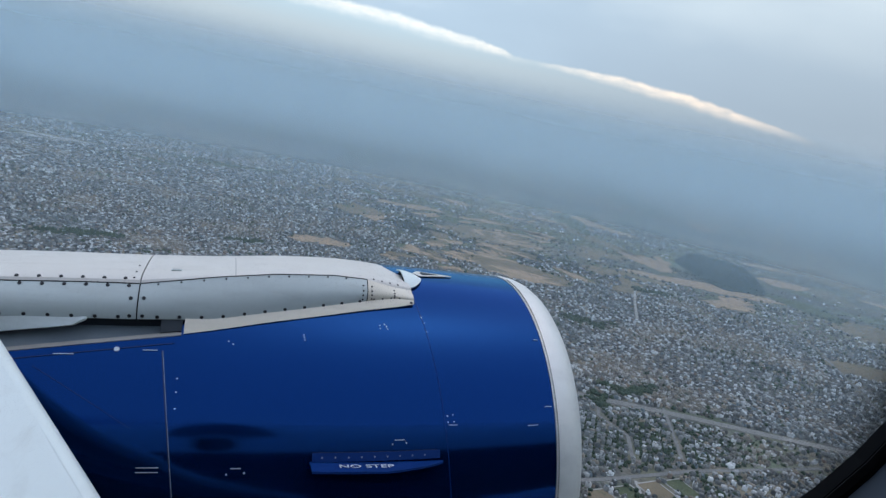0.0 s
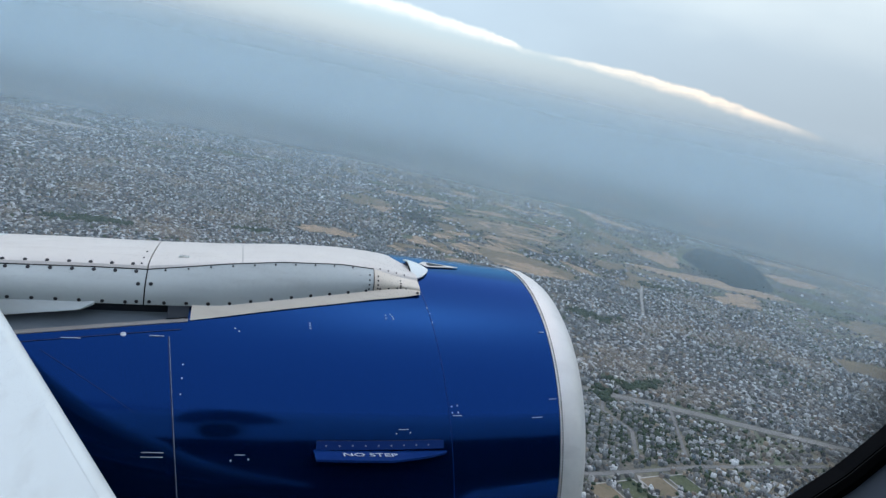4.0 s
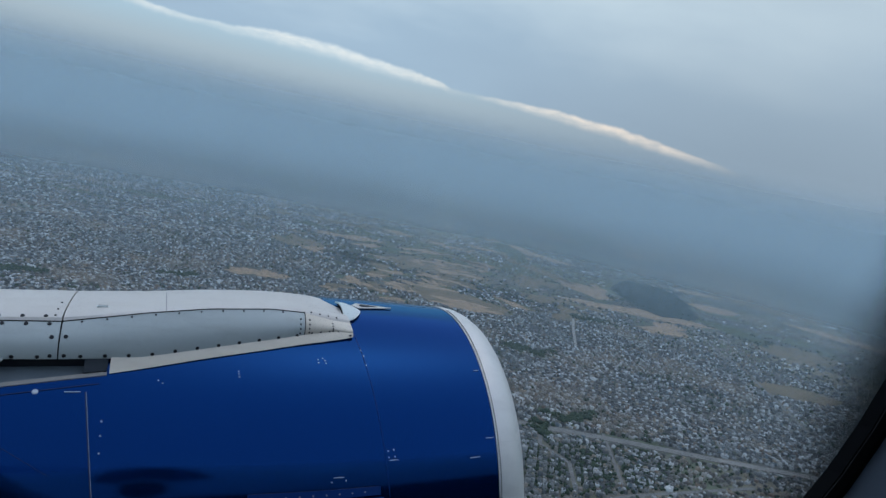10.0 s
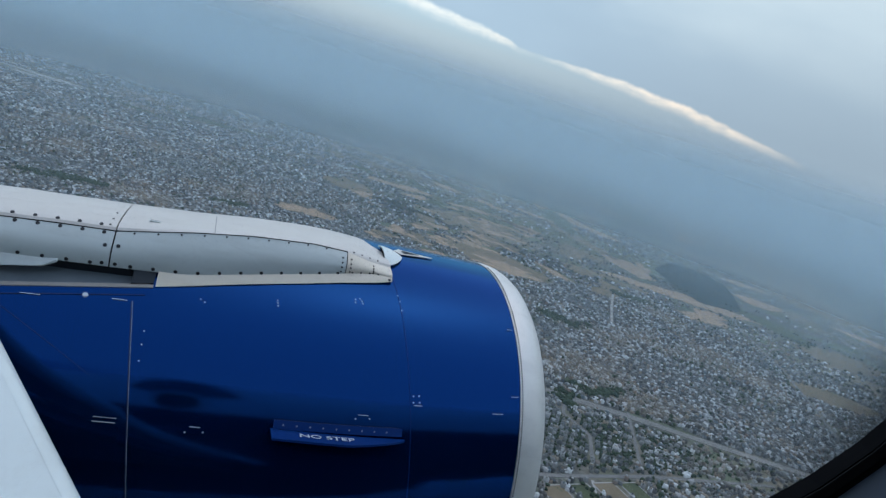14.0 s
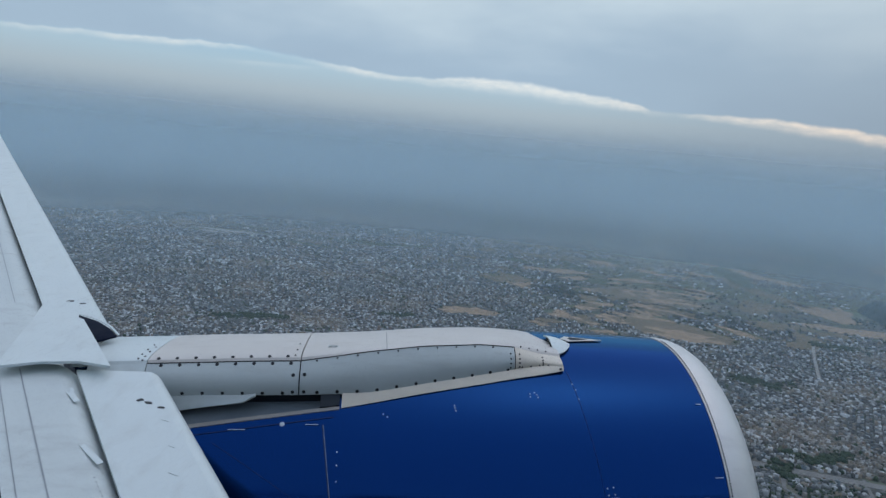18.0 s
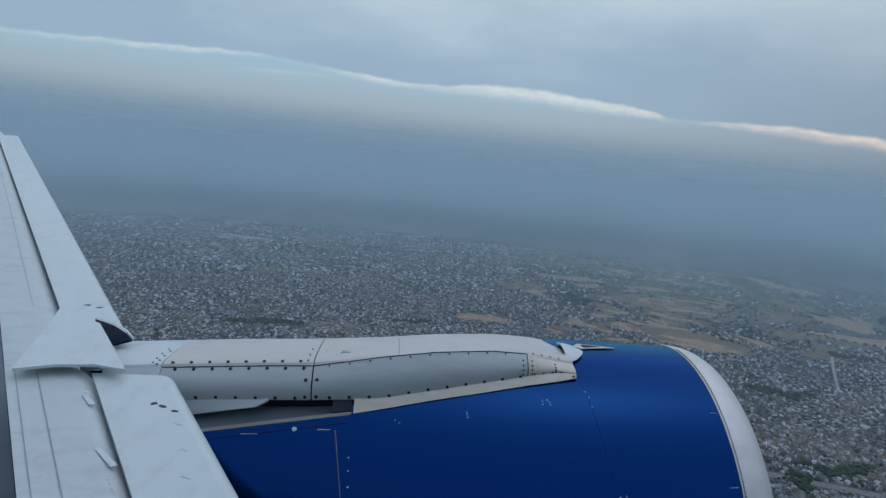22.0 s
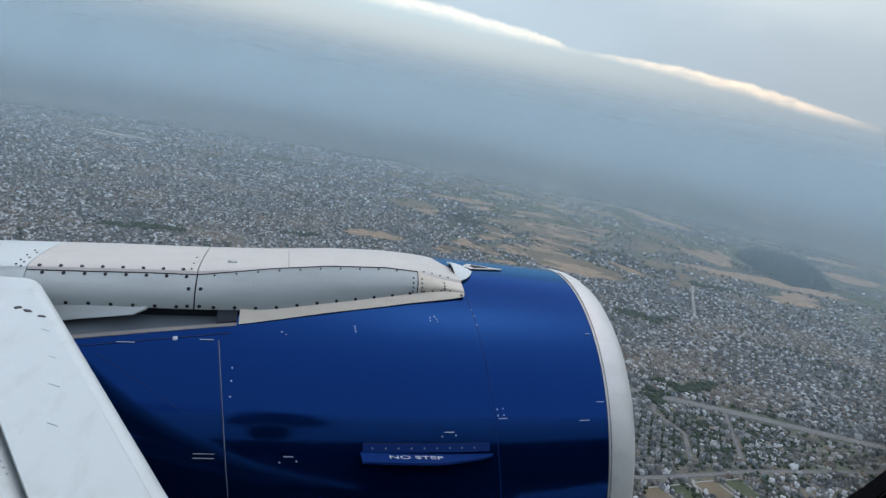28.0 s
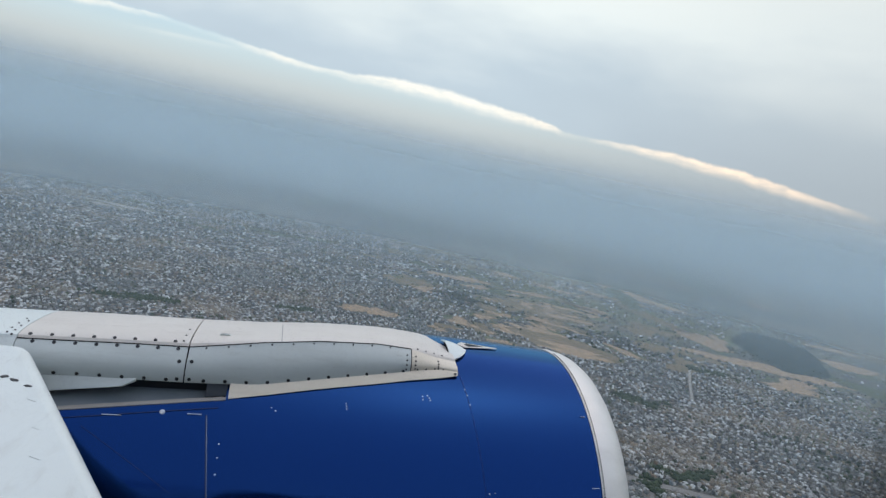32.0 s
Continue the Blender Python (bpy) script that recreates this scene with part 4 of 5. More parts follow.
for x0, x1 in ((-16, -6.53), (6.45, 10)):
    part("starboard_skin", skin_patch(x0, x1, 166, 178, 2, 4), SKIN_WHITE, fuselage, "white starboard side")
# out of view; added so the cowl's lower side mirrors something dark
fairing = [(0.00, -0.95), (0.02, -1.6), (-0.05, -2.2), (-0.35, -2.62), (-0.9, -2.78), (-2.8, -2.78), (-3.4, -2.4)]
part("belly_fairing", sheet([[(x, y - 0.55 * k, z + 0.35 * k) for y, z in fairing] for x, k in ((-7.0, 1.0), (-5.5, 0.25), (-4.0, 0.0), (0.8, 0.0), (2.2, 0.3), (3.2, 1.0))], 0.01), BELLY, fuselage, "unseen blue belly fairing below the wing root, darkening the cowl's reflection", True)
part("belly_skin", skin_patch(-16, 10, -182, -22, 4, 40), BELLY, fuselage, "dark blue belly", True)
inner = [(x * FLARE, z * FLARE) for x, z in oval(WIN_A, WIN_B)]
outer = []
for x, z in inner:
    u, v = x - WIN_CX, z - WIN_CZ
    s = min(0.30 / max(abs(u), 1e-6), (0.40 if v > 0 else 0.345) / max(abs(v), 1e-6))
    outer.append((WIN_CX + u * s, WIN_CZ + v * s))
row = lambda pts: [(x, FUS_Y + math.sqrt(FUS_R ** 2 - (z - FUS_Z) ** 2), z) for x, z in pts]
part("window_frame_skin", sheet([row(inner), row(outer)], 0.008), SKIN_WHITE, fuselage, "white skin round the window")

# ---- haze and sky ----
def drum(r0, r1, z_0, z_1, n=96, k=2, a0=0, a1=360, bow=None):
    bm = bmesh.new()
    rows = []
    for j in range(k + 1):
        f = j / k
        rr, zz = (r0 + (r1 - r0) * f, z_0 + (z_1 - z_0) * f) if bow is None else bow(f)
        rows.append([bm.verts.new((rr * math.sin(t), rr * math.cos(t), zz)) for t in [radians(a0 + (a1 - a0) * i / n) for i in range(n + (a1 - a0 < 360))]])
    m = len(rows[0])
    for a, b in zip(rows, rows[1:]):
        for i in range(m if a1 - a0 >= 360 else m - 1):
            bm.faces.new((a[i], a[(i + 1) % m], b[(i + 1) % m], b[i]))
    return bm


# near and far end of each veil, and how much haze its shell stands in for
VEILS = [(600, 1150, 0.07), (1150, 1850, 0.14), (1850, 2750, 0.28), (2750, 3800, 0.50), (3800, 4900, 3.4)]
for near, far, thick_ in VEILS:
    # haze painted on drums; the last, nearly opaque, hides the ground's far edge
    tagged(part("haze_layer", drum(near, near, 0.5, HEIGHT + 0.07 * near, 96, 1), haze("haze_shell", near, far, thick_), smooth=True), "bluish see-through shell standing in for haze over the city", "haze", kind="structure")
tagged(part("backdrop", drum(0, 0, 0, 0, 120, 20, 0, 360, lambda f: (4930 * math.cos(radians(-7 + 34 * f)), HEIGHT + 4930 * math.sin(radians(-7 + 34 * f)))), SKY, smooth=True), "distant hazy sky with a grey cloud sheet", "sky", kind="structure")

# ---- ground ----
def relief(r):
    f = np.clip((np.asarray(r, float) - 3300) / 1580, 0, 1)
    return 205 * f * f * (3 - 2 * f)


gb = bmesh.new()
RINGS = [0, 200, 400, 600, 900, 1300, 1800, 2400, 3000, 3300, 3450, 3600, 3750, 3900, 4050, 4200, 4350, 4500, 4650, 4800, 4890]
prev = None
for r in RINGS[1:]:
    cur = [gb.verts.new((r * math.sin(t), r * math.cos(t), float(relief(r)))) for t in np.linspace(0, 2 * math.pi, 120, endpoint=False)]
    if prev is None:
        gb.faces.new(cur[::-1])
    else:
        for i in range(120):
            gb.faces.new((prev[i], cur[i], cur[(i + 1) % 120], prev[(i + 1) % 120]))
    prev = cur
bmesh.ops.recalc_face_normals(gb, faces=gb.faces)
tagged(part("ground", gb, GROUND, smooth=True), "dusty grey-brown plain under a dense city", "ground", kind="structure")

PATCHES = []


def blob(name, x, y, rx, ry, turn, mat, label, seed, lift=0.4, wob=0.3, n=90, free=True, cat="field"):
    """An irregular patch of land, and its outline for keeping houses off it."""
    rnd = random.Random(seed)
    ph = [rnd.uniform(0, 6.28) for _ in range(4)]
    pts = []
    for k in range(n):
        t = 2 * math.pi * k / n
        s = 1 + wob * (0.5 * math.sin(2 * t + ph[0]) + 0.3 * math.sin(3 * t + ph[1]) + 0.25 * math.sin(5 * t + ph[2]) + 0.15 * math.sin(9 * t + ph[3]) + 0.13 * math.sin(17 * t + ph[1]) + 0.10 * math.sin(29 * t + ph[0]))
        u, v = rx * s * math.cos(t), ry * s * math.sin(t)
        c, s2 = math.cos(radians(turn)), math.sin(radians(turn))
        pts.append((x + u * c - v * s2, y + u * s2 + v * c))
    bm = bmesh.new()
    top = [bm.verts.new((a, b, float(relief(math.hypot(a, b))) + lift)) for a, b in pts]
    low = [bm.verts.new((v.co.x, v.co.y, v.co.z - lift - 0.3)) for v in top]
    bm.faces.new(top)
    for i in range(n):
        bm.faces.new((top[i], low[i], low[(i + 1) % n], top[(i + 1) % n]))
    bmesh.ops.recalc_face_normals(bm, faces=bm.faces)
    ob = tagged(part(name, bm, mat), label, cat, kind="structure")
    if free:
        clear = 16.0 if mat is TAN else 34.0 if mat is PALE else 0.0
        PATCHES.append((x, y, rx + clear, ry + clear, radians(turn)))
    return ob


for x, y, rx, ry, turn, seed in ((516, 1775, 26, 62, 30, 1), (566, 1716, 20, 48, 55, 2), (483, 2178, 30, 60, 70, 3), (658, 1750, 20, 64, 62, 4), (720, 1830, 18, 60, 50, 5), (791, 1820, 20, 70, 58, 6),
                                 (850, 1960, 24, 80, 60, 15), (690, 1960, 18, 56, 48, 16), (960, 2080, 26, 90, 55, 17), (1160, 2315, 40, 120, 62, 18), (1020, 2260, 24, 80, 66, 19), (1153, 2672, 30, 70, 60, 20), (1427, 2725, 40, 150, 55, 24)):
    blob("field", x, y, rx * 1.1, ry * 0.75, turn, TAN, "bare sandy ground among houses", seed, 0.7, 0.9)
for x, y, rx, ry, turn, seed in ((820, 1960, 230, 330, 55, 26), (1180, 2420, 260, 420, 60, 27), (560, 2150, 120, 200, 70, 28), (1050, 1830, 150, 200, 40, 29)):
    blob("field", x, y, rx, ry, turn, SCRUB, "dry olive open ground between houses", seed, 0.25, 0.8, 60, False)
scrap = random.Random(23)
for k in range(44):
    f = scrap.random()
    x, y = 560 + 720 * f + scrap.gauss(0, 130), 1700 + 800 * f + scrap.gauss(0, 150)
    blob("field", x, y, scrap.uniform(9, 24), scrap.uniform(14, 38), scrap.uniform(0, 180), scrap.choice((TAN, TAN, BROWN)), "small bare plot among houses", 500 + k, 0.8 + 0.01 * k, 0.9)
blob("field", 900, 2150, 120, 200, 60, BROWN, "dry brown field", 7)
blob("field", 800, 1700, 90, 170, 50, BROWN, "dry brown field", 8)
blob("field", 1610, 2160, 22, 70, -30, TAN, "bare sandy ground beside the lake", 9, 0.4, 0.8)
blob("field", 1480, 1120, 120, 60, -15, BROWN, "dry brown field at the city's edge", 10)
blob("field", 1900, 1480, 150, 110, 20, BROWN, "dry brown field at the city's edge", 11)
blob("field", 2600, 2250, 300, 160, 140, BROWN, "dry brown plain past the city", 12)
blob("field", 1700, 3050, 300, 120, 170, GRASS, "hazy green farmland", 13)


def shore(pts, mat, label):
    """A lake with a soft-cornered outline through the given corners."""
    bm = bmesh.new()
    ring_ = []
    for a, b, c in zip(pts[-1:] + pts[:-1], pts, pts[1:] + pts[:1]):
        a, b, c = Vector(a), Vector(b), Vector(c)
        for f in (0.0, 0.33, 0.67):
            u, w = b.lerp(a, 0.33 * (1 - f)), b.lerp(c, 0.33 * f)
            ring_.append((u + w) / 2)
    top = [bm.verts.new((p.x, p.y, 0.9)) for p in ring_]
    f = bm.faces.new(top)
    for v in bmesh.ops.extrude_face_region(bm, geom=[f])["geom"]:
        if isinstance(v, bmesh.types.BMVert):
            v.co.z -= 1.4
    bmesh.ops.recalc_face_normals(bm, faces=bm.faces)
    return tagged(part("lake", bm, mat), label, "lake", kind="structure")


shore([(1690, 2214), (1984, 2480), (2160, 2370), (1990, 2078), (1790, 1790), (1590, 1790), (1625, 1990)], WATER, "dark green lake by the city's edge")
PATCHES.append((1840, 2120, 190, 350, radians(-28)))
PARKS = [(815, 1272, 62, 40, -15, "dark green wooded park"), (1225, 1625, 66, 40, -25, "dark green wooded park"), (700, 915, 60, 34, 0, "green park with trees"), (606, 876, 30, 22, 40, "small green park"),
         (60, 1620, 50, 26, 20, "dark green park among houses"), (-264, 1495, 80, 38, 10, "dark green park among houses")]
park_rnd = random.Random(5)
GROVES = []
for x, y, rx, ry, turn, label_ in PARKS:
    for k in range(6):
        f = (k - 2.5) / 2.5
        u, v = f * rx * 0.8 + park_rnd.uniform(-8, 8), park_rnd.uniform(-0.75, 0.75) * ry
        c_, s_ = math.cos(radians(turn)), math.sin(radians(turn))
        gx, gy = x + u * c_ - v * s_, y + u * s_ + v * c_
        a_, b_ = rx * park_rnd.uniform(0.20, 0.40), ry * park_rnd.uniform(0.30, 0.65)
        blob("park", gx, gy, a_, b_, turn + park_rnd.uniform(-40, 40), park_rnd.choice((GRASS, GRASS, BROWN)), label_, 400 + len(GROVES), 0.4 + 0.03 * k, 0.9, cat="park")
        GROVES.append((gx, gy, a_ * 1.25, b_ * 1.25, radians(turn)))
blob("airfield", -600, 2855, 20, 165, 80, PALE, "pale strip of an airfield", 21, 0.4, 0.9, cat="airfield")
blob("airfield", -655, 2800, 14, 80, 70, PALE, "pale apron beside an airfield", 25, 0.4, 0.9, cat="airfield")
blob("airfield", -260, 2660, 26, 210, 62, GRASS, "green strip of an airfield", 22, 0.3, cat="airfield")
blob("field", -700, 4300, 60, 400, 85, TAN, "far pale bare ground", 23, 1.0)


def plot(x, y, wide, deep, turn, mat, label, lift=0.4):
    """A walled plot: a rectangle of land with a pale path round it."""
    c, q = math.cos(radians(turn)), math.sin(radians(turn))
    for grow, m_, up in ((2.2, PALE, lift), (0.0, mat, lift + 0.25)):
        bm = bmesh.new()
        vs_ = [bm.verts.new((x + u * c - v * q, y + u * q + v * c, up)) for u, v in ((-wide / 2 - grow, -deep / 2 - grow), (wide / 2 + grow, -deep / 2 - grow), (wide / 2 + grow, deep / 2 + grow), (-wide / 2 - grow, deep / 2 + grow))]
        f = bm.faces.new(vs_)
        got_ = bmesh.ops.extrude_face_region(bm, geom=[f])
        for v in got_["geom"]:
            if isinstance(v, bmesh.types.BMVert):
                v.co.z -= 0.8
        bmesh.ops.recalc_face_normals(bm, faces=bm.faces)
        if grow:
            tagged(part("path", bm, m_), "pale path round a plot", "path", kind="structure")
        else:
            tagged(part("field", bm, m_), label, "field", kind="structure")
    PATCHES.append((x, y, wide * 0.62, deep * 0.62, radians(turn)))


for x, y, w_, d_, mat_, lab_ in ((462, 600, 34, 46, BROWN, "bare brown playing field"), (505, 612, 30, 40, GRASS, "dull grass plot"), (548, 622, 34, 40, BROWN, "bare brown plot"), (590, 630, 28, 38, GRASS, "dull grass plot"),
                                (515, 560, 40, 38, SAND, "worn sandy playing field"), (562, 572, 30, 36, GRASS, "dull grass plot"), (600, 580, 26, 34, BROWN, "bare brown plot"), (560, 525, 26, 30, GRASS, "dull grass plot"), (596, 532, 22, 28, BROWN, "bare brown plot")):
    plot(x, y, w_, d_, 12, mat_, lab_)
mix_rnd = random.Random(11)
for k in range(34):
    x, y = mix_rnd.uniform(250, 1500), mix_rnd.uniform(1620, 2950)
    blob("field", x, y, mix_rnd.uniform(22, 60), mix_rnd.uniform(40, 120), mix_rnd.uniform(0, 180), mix_rnd.choice((TAN, BROWN, BROWN, BROWN, GRASS, GRASS)), mix_rnd.choice(("bare sandy plot among houses", "dry plot of open ground")), 100 + k, 0.4 + 0.008 * k, 0.65)
for k in range(26):
    a, r = radians(mix_rnd.uniform(24, 62)), mix_rnd.uniform(2300, 4300)
    blob("field", r * math.sin(a), r * math.cos(a), mix_rnd.uniform(30, 90), mix_rnd.uniform(100, 330), mix_rnd.uniform(-80, 80), mix_rnd.choice((BROWN, BROWN, GRASS, TAN)), "hazy farm field past the city", 200 + k, 0.7)
for k in range(16):
    a, r = radians(mix_rnd.uniform(-40, 20)), mix_rnd.uniform(2800, 4400)
    blob("field", r * math.sin(a), r * math.cos(a), mix_rnd.uniform(25, 60), mix_rnd.uniform(100, 300), 90 - math.degrees(a) + mix_rnd.uniform(-25, 25), mix_rnd.choice((BROWN, GRASS, GRASS)), "hazy open ground past the city", 300 + k, 0.7)

# railway corridor and roads: straight runs of a given width
ROADS = []


def run(name, pts, width, mat, label, lift=0.5, cat="road", keep=4.0):
    P = [Vector((x, y, 0)) for x, y in pts]
    rows = []
    for i, p in enumerate(P):
        d = (P[min(i + 1, len(P) - 1)] - P[max(i - 1, 0)]).normalized()
        s = Vector((-d.y, d.x, 0)) * width / 2
        z = float(relief(p.length)) + lift
        rows.append([(q.x, q.y, z) for q in (p - s, p, p + s)])
    part_ = sheet(rows, lift + 0.2)
    for a, b in zip(P, P[1:]):
        ROADS.append((a.x, a.y, b.x, b.y, width / 2 + keep))
    return tagged(part(name, part_, mat), label, cat, kind="structure")


run("railway", [(-1500, 1640), (-700, 1310), (100, 1030), (590, 885), (750, 830), (890, 775), (1500, 560)], 17, BALLAST, "grey ballast railway corridor through the city", 1.2, "railway", 9.0)
for dy in (-5, 0, 5):
    run("rail_track", [(-700, 1310 + dy), (100, 1030 + dy), (590, 885 + dy), (750, 830 + dy), (890, 775 + dy)], 1.8, ASPHALT, "dark pair of rails", 1.4, "railway", 0)
run("road", [(400, 640), (480, 646), (640, 672), (880, 690)], 7, ASPHALT, "pale city road", 0.6)
run("road", [(560, 700), (590, 760), (575, 820), (600, 865)], 6, ASPHALT, "winding city street", 0.6)
run("road", [(640, 700), (690, 800), (720, 860)], 5, ASPHALT, "city street", 0.6)
run("road", [(975, 1340), (1070, 1500), (1162, 1645), (1215, 1690)], 7, PALE, "pale straight road", 0.6)
run("road", [(430, 470), (490, 540), (530, 645)], 4, PALE, "pale road past playing fields", 0.6)
run("road", [(1250, 900), (1450, 1250), (1600, 1600), (1780, 1900)], 9, ASPHALT, "straight grey road", 0.6)

# houses: districts with street grids of their own
rng = np.random.default_rng(7)


def off_limits(x, y, grow=1.0):
    bad = np.zeros(len(x), bool)
    for px, py, rx, ry, t in PATCHES:
        c, s = math.cos(t), math.sin(t)
        u, v = (x - px) * c + (y - py) * s, -(x - px) * s + (y - py) * c
        bad |= (u / rx) ** 2 + (v / ry) ** 2 < grow
    for ax, ay, bx, by, w in ROADS:
        dx, dy = bx - ax, by - ay
        k = np.clip(((x - ax) * dx + (y - ay) * dy) / (dx * dx + dy * dy), 0, 1)
        bad |= np.hypot(x - ax - k * dx, y - ay - k * dy) < w
    return bad


def built_up(x, y):
    """How densely houses stand."""
    d = np.full(len(x), 0.93)
    d = np.where((x > 1250) & (y < 2300), np.clip(0.9 - (x - 1300) / 1100, 0.12, 0.9), d)
    mid = np.exp(-(((x - 900) / 520) ** 2 + ((y - 2150) / 520) ** 2))
    d *= 1 - 0.9 * mid
    leafy = np.exp(-(((x - 600) / 150) ** 2 + ((y - 720) / 100) ** 2))
    d *= 1 - 0.5 * leafy
    r, az = np.hypot(x, y), np.degrees(np.arctan2(x, y))
    rural = np.clip((az - 6) / 16, 0, 1) * np.clip((r - 1900) / 500, 0, 1)
    d *= 1 - 0.88 * rural
    d *= np.clip(1 - (r - 2800) / 2400, 0.35, 1.0)
    patchy = np.sin(x * 0.011 + 1.3 * np.sin(y * 0.007)) + np.sin(y * 0.013 + 1.7 * np.sin(x * 0.006)) + np.sin((x + y) * 0.021) * 0.7
    d *= np.where(patchy > 1.45, 0.45, 1.0)
    return d


def box_mesh(name, cx, cy, z0_, sx, sy, h, ang, mat, label, category):
    """Many plain blocks in one mesh: four walls and a roof each."""
    n = len(cx)
    c, s = np.cos(ang), np.sin(ang)
    V = np.zeros((n, 8, 3), np.float32)
    for i, (u, v) in enumerate(((-1, -1), (1, -1), (1, 1), (-1, 1))):
        X, Y = u * sx / 2, v * sy / 2
        for k in (0, 1):
            V[:, i + 4 * k, 0], V[:, i + 4 * k, 1] = cx + X * c - Y * s, cy + X * s + Y * c
            V[:, i + 4 * k, 2] = z0_ + (h if k else -0.5)
    q = np.array([[0, 1, 5, 4], [1, 2, 6, 5], [2, 3, 7, 6], [3, 0, 4, 7], [4, 5, 6, 7]])
    F = (q[None] + 8 * np.arange(n)[:, None, None]).reshape(-1)
    me = bpy.data.meshes.new(name)
    me.vertices.add(8 * n)
    me.vertices.foreach_set("co", V.reshape(-1))
    me.loops.add(len(F))
    me.loops.foreach_set("vertex_index", F)
    me.polygons.add(5 * n)
    me.polygons.foreach_set("loop_start", np.arange(0, len(F), 4))
    me.update(calc_edges=True)
    me.materials.append(mat)
    return tagged(new(name, me), label, category, kind="stuff")


def district_sites(r0, r1, pitch_a, pitch_b, count, size, a0=-48, a1=66):
    """House sites between two distances: (x, y, angle)."""
    th = rng.uniform(radians(a0), radians(a1), count)
    rr = np.sqrt(rng.uniform(r0 ** 2, r1 ** 2, count))
    sx, sy, ang = rr * np.sin(th), rr * np.cos(th), rng.choice([-0.37, -0.2, 0.1, 0.35, 0.7, 1.0], count) + rng.normal(0, 0.06, count)
    out = []
    n = int(size / pitch_a)
    gi, gj = np.meshgrid(np.arange(-n, n + 1), np.arange(-n, n + 1))
    gi, gj = gi.ravel(), gj.ravel()
    for k in range(count):
        u = gi * pitch_a * 1.0
        v = gj * pitch_b + np.floor_divide(gj, 2) * pitch_b * 0.45 + 0.0
        u = u + np.floor_divide(gi, 9) * pitch_a * 0.7
        X = sx[k] + u * math.cos(ang[k]) - v * math.sin(ang[k])
        Y = sy[k] + u * math.sin(ang[k]) + v * math.cos(ang[k])
        near = np.argmin((X[:, None] - sx[None]) ** 2 + (Y[:, None] - sy[None]) ** 2, axis=1) == k
        R, T = np.hypot(X, Y), np.arctan2(X, Y)
        ok = near & (R > r0) & (R < r1) & (T > radians(a0)) & (T < radians(a1))
        out.append(np.stack([X[ok], Y[ok], np.full(ok.sum(), ang[k])], 1))
    return np.concatenate(out)


def houses(name, r0, r1, pa, pb, count, size, hmin, hmax, heads):
    S = district_sites(r0, r1, pa, pb, count, size)
    x, y, a = S.T
    bearing, dist = np.arctan2(x, y), np.hypot(x, y)
    keep = (rng.random(len(x)) < built_up(x, y)) & ~off_limits(x, y) & ~((bearing > NEAR_A) & (bearing < NEAR_B) & (dist < NEAR_R))
    x, y, a = x[keep], y[keep], a[keep]
    n = len(x)
    x, y = x + rng.normal(0, pa * 0.07, n), y + rng.normal(0, pa * 0.07, n)
    w, d = pa * rng.uniform(0.70, 1.0, n), pb * rng.uniform(0.72, 1.02, n)
    big = rng.random(n) < 0.03
    w, d = np.where(big, w * 1.9, w), np.where(big, d * 1.5, d)
    h = rng.uniform(hmin, hmax, n) ** 1.0
    z = relief(np.hypot(x, y))
    box_mesh(name, x, y, z, w, d, h, a, HOUSE, "dense flat-roofed grey and white city houses", "houses")
    if heads:
        m = rng.random(n) < 0.6
        k = m.sum()
        box_mesh("rooftop_rooms", x[m] + rng.uniform(-1.3, 1.3, k), y[m] + rng.uniform(-1.3, 1.3, k), z[m] + h[m] + 0.4, rng.uniform(1.4, 2.6, k), rng.uniform(1.4, 3.0, k), rng.uniform(0.8, 1.7, k), a[m], HOUSE, "small stair heads and tanks on flat roofs", "rooftops")
    print(name, n)


NEAR_A, NEAR_B, NEAR_R = radians(33), radians(50), 690.0


def one_house(kind, seed):
    """A flat-roofed town house: walls, roof slab with parapet, stair room and tank."""
    rnd = random.Random(seed)
    w, d, h = rnd.uniform(5.2, 7.4), rnd.uniform(5.6, 8.2), rnd.choice((3.2, 3.6, 6.2, 6.6))
    top = thing("town_house", kind, "house", Matrix.Identity(4), "houses of the near quarter")
    part("walls", box(0, 0, h / 2 - 0.4, w, d, h + 0.8), HOUSE_ONE, top)
    rim_ = box(0, 0, h + 0.15, w + 0.3, d + 0.3, 0.3)
    part("roof_slab", rim_, ROOF_ONE, top, "grey concrete roof slab")
    for sx_, sy_, bw, bd in ((0, d / 2, w + 0.3, 0.25), (0, -d / 2, w + 0.3, 0.25), (w / 2, 0, 0.25, d - 0.25), (-w / 2, 0, 0.25, d - 0.25)):
        part("parapet", box(sx_, sy_, h + 0.68, bw, bd, 0.78), HOUSE_ONE, top)
    part("stair_room", box(w * rnd.uniform(-0.22, 0.22), d * rnd.uniform(-0.25, 0.25), h + 1.35, 2.2, 2.4, 2.1), HOUSE_ONE, top, "small stair room on the roof")
    tank = bmesh.new()
    bmesh.ops.create_cone(tank, cap_ends=True, segments=10, radius1=0.55, radius2=0.5, depth=1.1, matrix=Matrix.Translation((w * 0.32, -d * 0.33, h + 0.85)))
    part("water_tank", tank, GASKET, top, "black plastic roof tank")
    for fx in (-0.28, 0.28):
        part("window", box(w * fx, -d / 2 - 0.02, h - 1.5, 1.0, 0.12, 1.2), RECESS, top, "dark window")
    return top


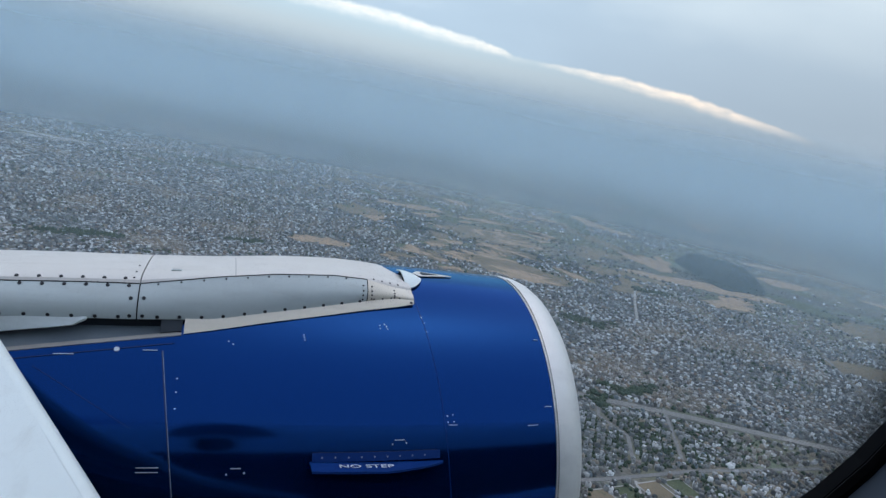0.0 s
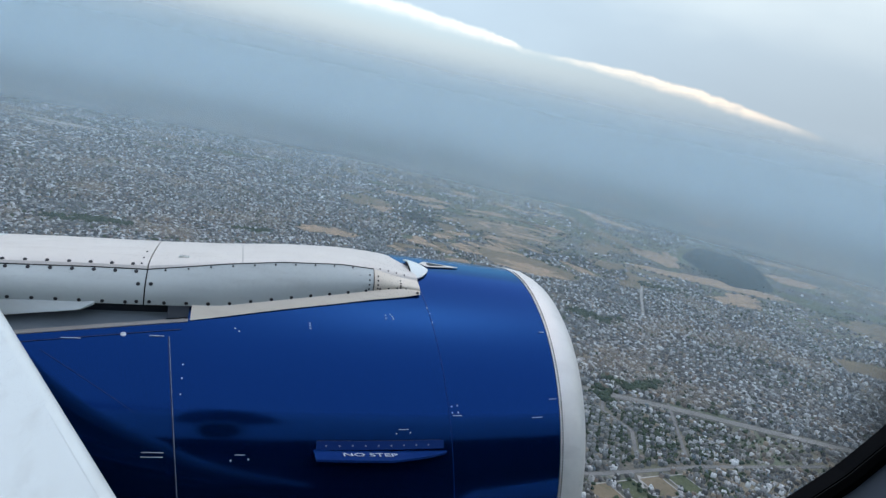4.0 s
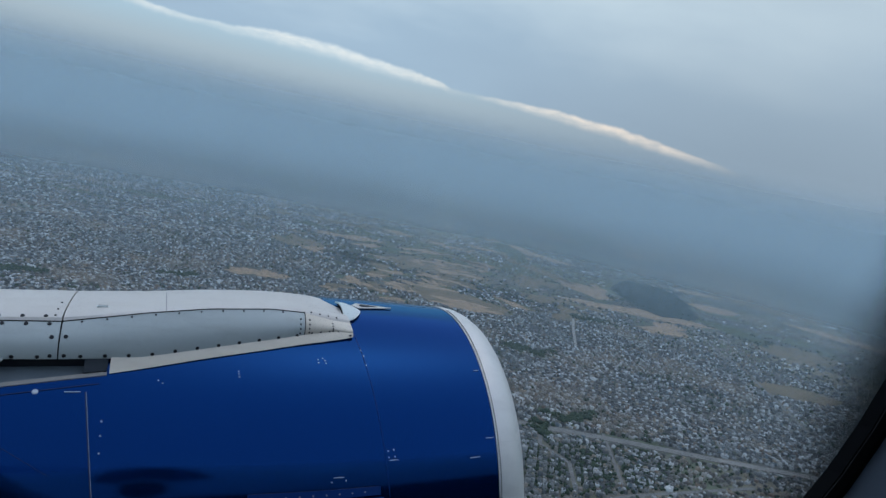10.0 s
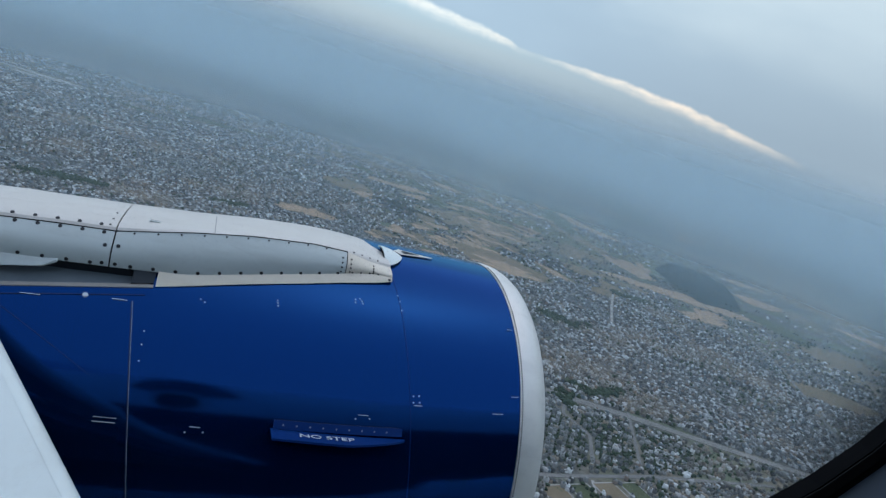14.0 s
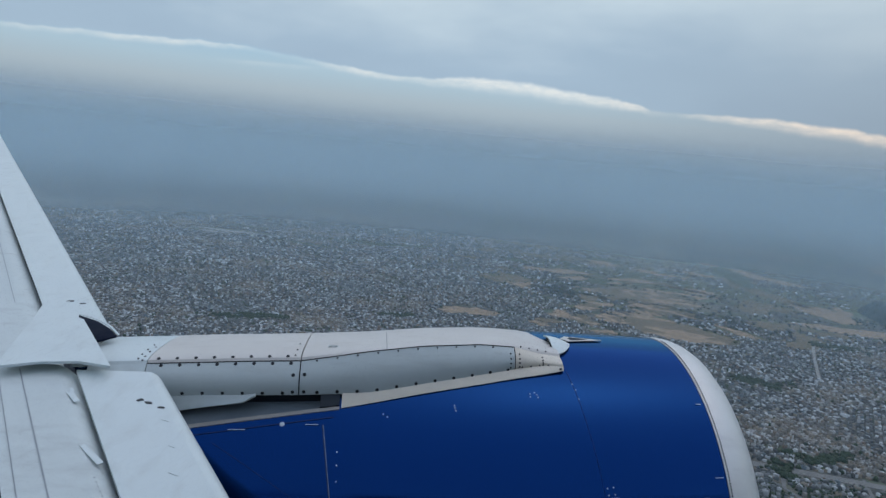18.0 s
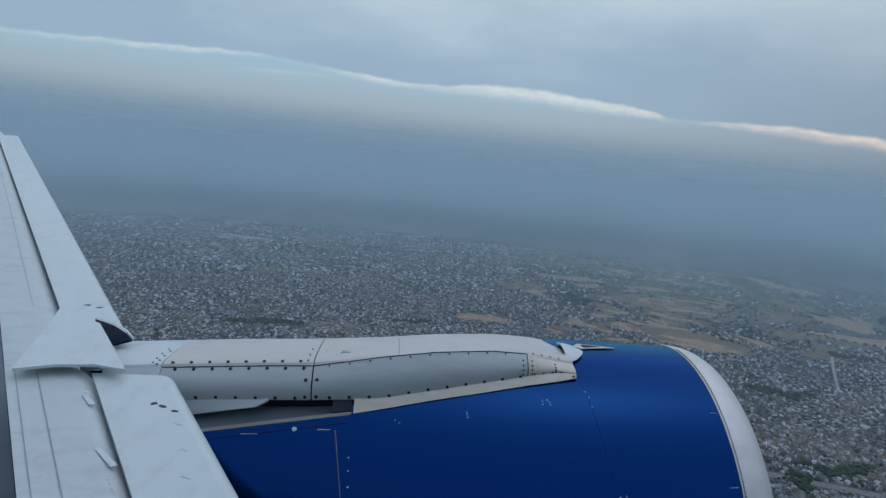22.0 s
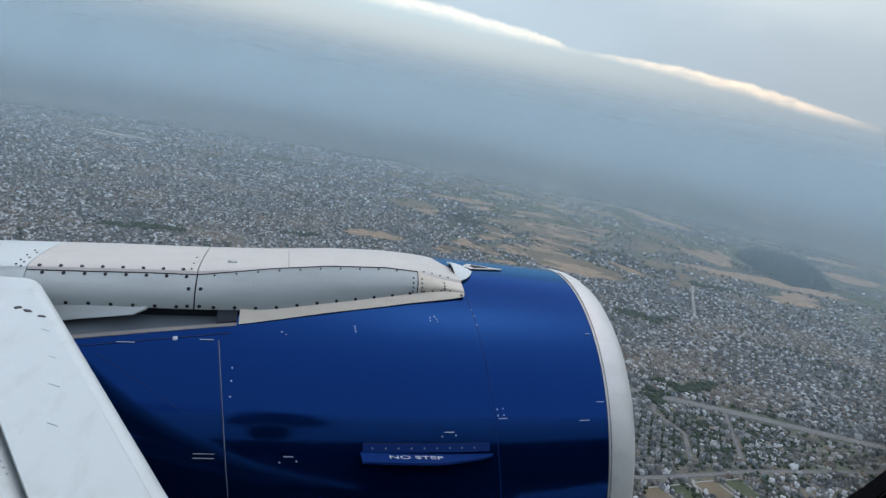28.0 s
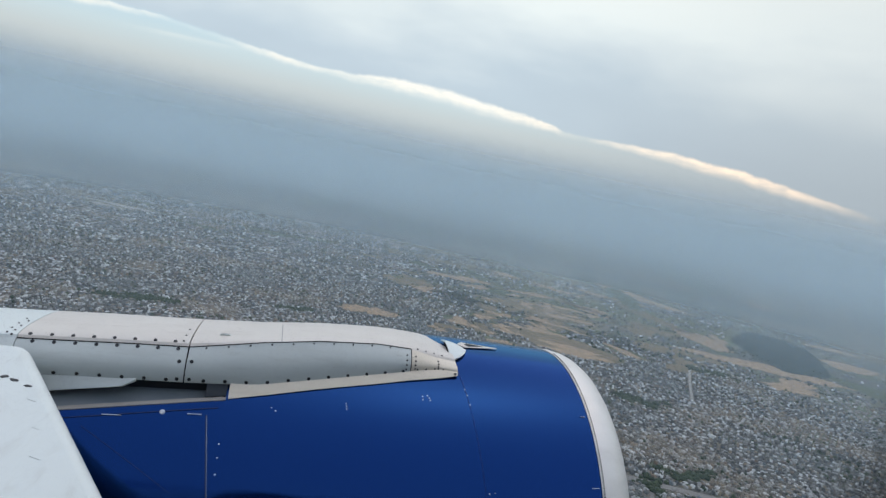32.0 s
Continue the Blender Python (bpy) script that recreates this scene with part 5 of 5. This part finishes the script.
protos = [one_house(k, 40 + i) for i, k in enumerate(("pale rendered town house with a flat roof", "grey two-storey town house with a flat roof", "buff town house with parapet and roof tank", "weathered concrete town house among trees"))]
S_near = district_sites(470, NEAR_R, 9.0, 10.5, 14, 190, 33, 50)
ok_ = (rng.random(len(S_near)) < 0.80) & ~off_limits(S_near[:, 0], S_near[:, 1])
S_near = S_near[ok_][:280]
first = [True] * 4
for x, y, a in S_near:
    k = int(rng.integers(0, 4))
    m_ = Matrix.Translation((x, y, 0)) @ Matrix.Rotation(a + math.pi / 2 * int(rng.integers(0, 2)), 4, 'Z')
    if first[k]:
        protos[k].matrix_world = m_
        first[k] = False
    else:
        copy_thing(protos[k], m_)

houses("city_houses", 430, 1250, 5.6, 6.4, 60, 190, 2.4, 6.0, True)
houses("city_houses", 1250, 2100, 4.8, 5.4, 90, 260, 2.4, 6.0, False)
houses("city_houses", 2100, 3300, 7.0, 8.0, 90, 420, 2.5, 6.5, False)
houses("city_houses", 3300, 4700, 13, 13, 60, 800, 3, 7, False)

# trees: clumps of leaves
def crowns(name, x, y, size, label):
    """Many small uneven tree crowns in one mesh."""
    base = bmesh.new()
    bmesh.ops.create_icosphere(base, subdivisions=1, radius=1.0)
    V0 = np.array([v.co for v in base.verts])
    F0 = np.array([[v.index for v in f.verts] for f in base.faces])
    base.free()
    n = len(x)
    V = V0[None] * (1 + rng.uniform(-0.35, 0.35, (n, len(V0), 1)))
    V = V * np.stack([size, size, size * rng.uniform(0.6, 1.0, n)], 1)[:, None]
    V += np.stack([x, y, relief(np.hypot(x, y)) + size * 0.7], 1)[:, None]
    F = (F0[None] + len(V0) * np.arange(n)[:, None, None]).reshape(-1)
    me = bpy.data.meshes.new(name)
    me.vertices.add(n * len(V0))
    me.vertices.foreach_set("co", V.astype(np.float32).reshape(-1))
    me.loops.add(len(F))
    me.loops.foreach_set("vertex_index", F)
    me.polygons.add(len(F) // 3)
    me.polygons.foreach_set("loop_start", np.arange(0, len(F), 3))
    me.update(calc_edges=True)
    me.materials.append(LEAF)
    return tagged(new(name, me), label, "trees", kind="stuff")


th, rr = rng.uniform(radians(-45), radians(64), 34000), np.sqrt(rng.uniform(430 ** 2, 2600 ** 2, 34000))
tx, ty = rr * np.sin(th), rr * np.cos(th)
green = np.array([noise.noise(Vector((a * 0.006, b * 0.006, 3.0))) for a, b in zip(tx, ty)])
leafy = np.exp(-(((tx - 620) / 170) ** 2 + ((ty - 740) / 110) ** 2))
keep = ~off_limits(tx, ty, 0.6) & (rng.random(len(tx)) < np.clip(0.12 + 1.0 * np.clip(green - 0.08, 0, 1) + 0.85 * leafy, 0, 0.95))
crowns("street_trees", tx[keep], ty[keep], rng.uniform(1.6, 3.6, keep.sum()) * np.clip(rr[keep] / 900, 1, 1.35), "scattered dark green street trees")
print("trees", keep.sum())
px_, py_ = [], []
for (x, y, rx, ry, t), n in [(g, int(0.10 * g[2] * g[3]) + 10) for g in GROVES] + [((480, 520, 28, 60, 0.2), 130), ((520, 590, 10, 60, 0.2), 40), ((640, 600, 18, 70, 0.2), 60)]:
    a, r = rng.uniform(0, 6.283, n), np.abs(rng.normal(0, 0.62, n))
    u, v = rx * r * np.cos(a), ry * r * np.sin(a)
    px_.append(x + u * math.cos(t) - v * math.sin(t)), py_.append(y + u * math.sin(t) + v * math.cos(t))
px_, py_ = np.concatenate(px_), np.concatenate(py_)
lx, ly = rng.normal(640, 85, 1700), rng.normal(760, 55, 1700)
ok_ = ~off_limits(lx, ly)
crowns("garden_trees", lx[ok_], ly[ok_], rng.uniform(1.5, 3.2, ok_.sum()), "dark garden trees between leafy houses")
crowns("park_trees", px_, py_, rng.uniform(1.8, 4.4, len(px_)), "dark green trees crowding the parks")
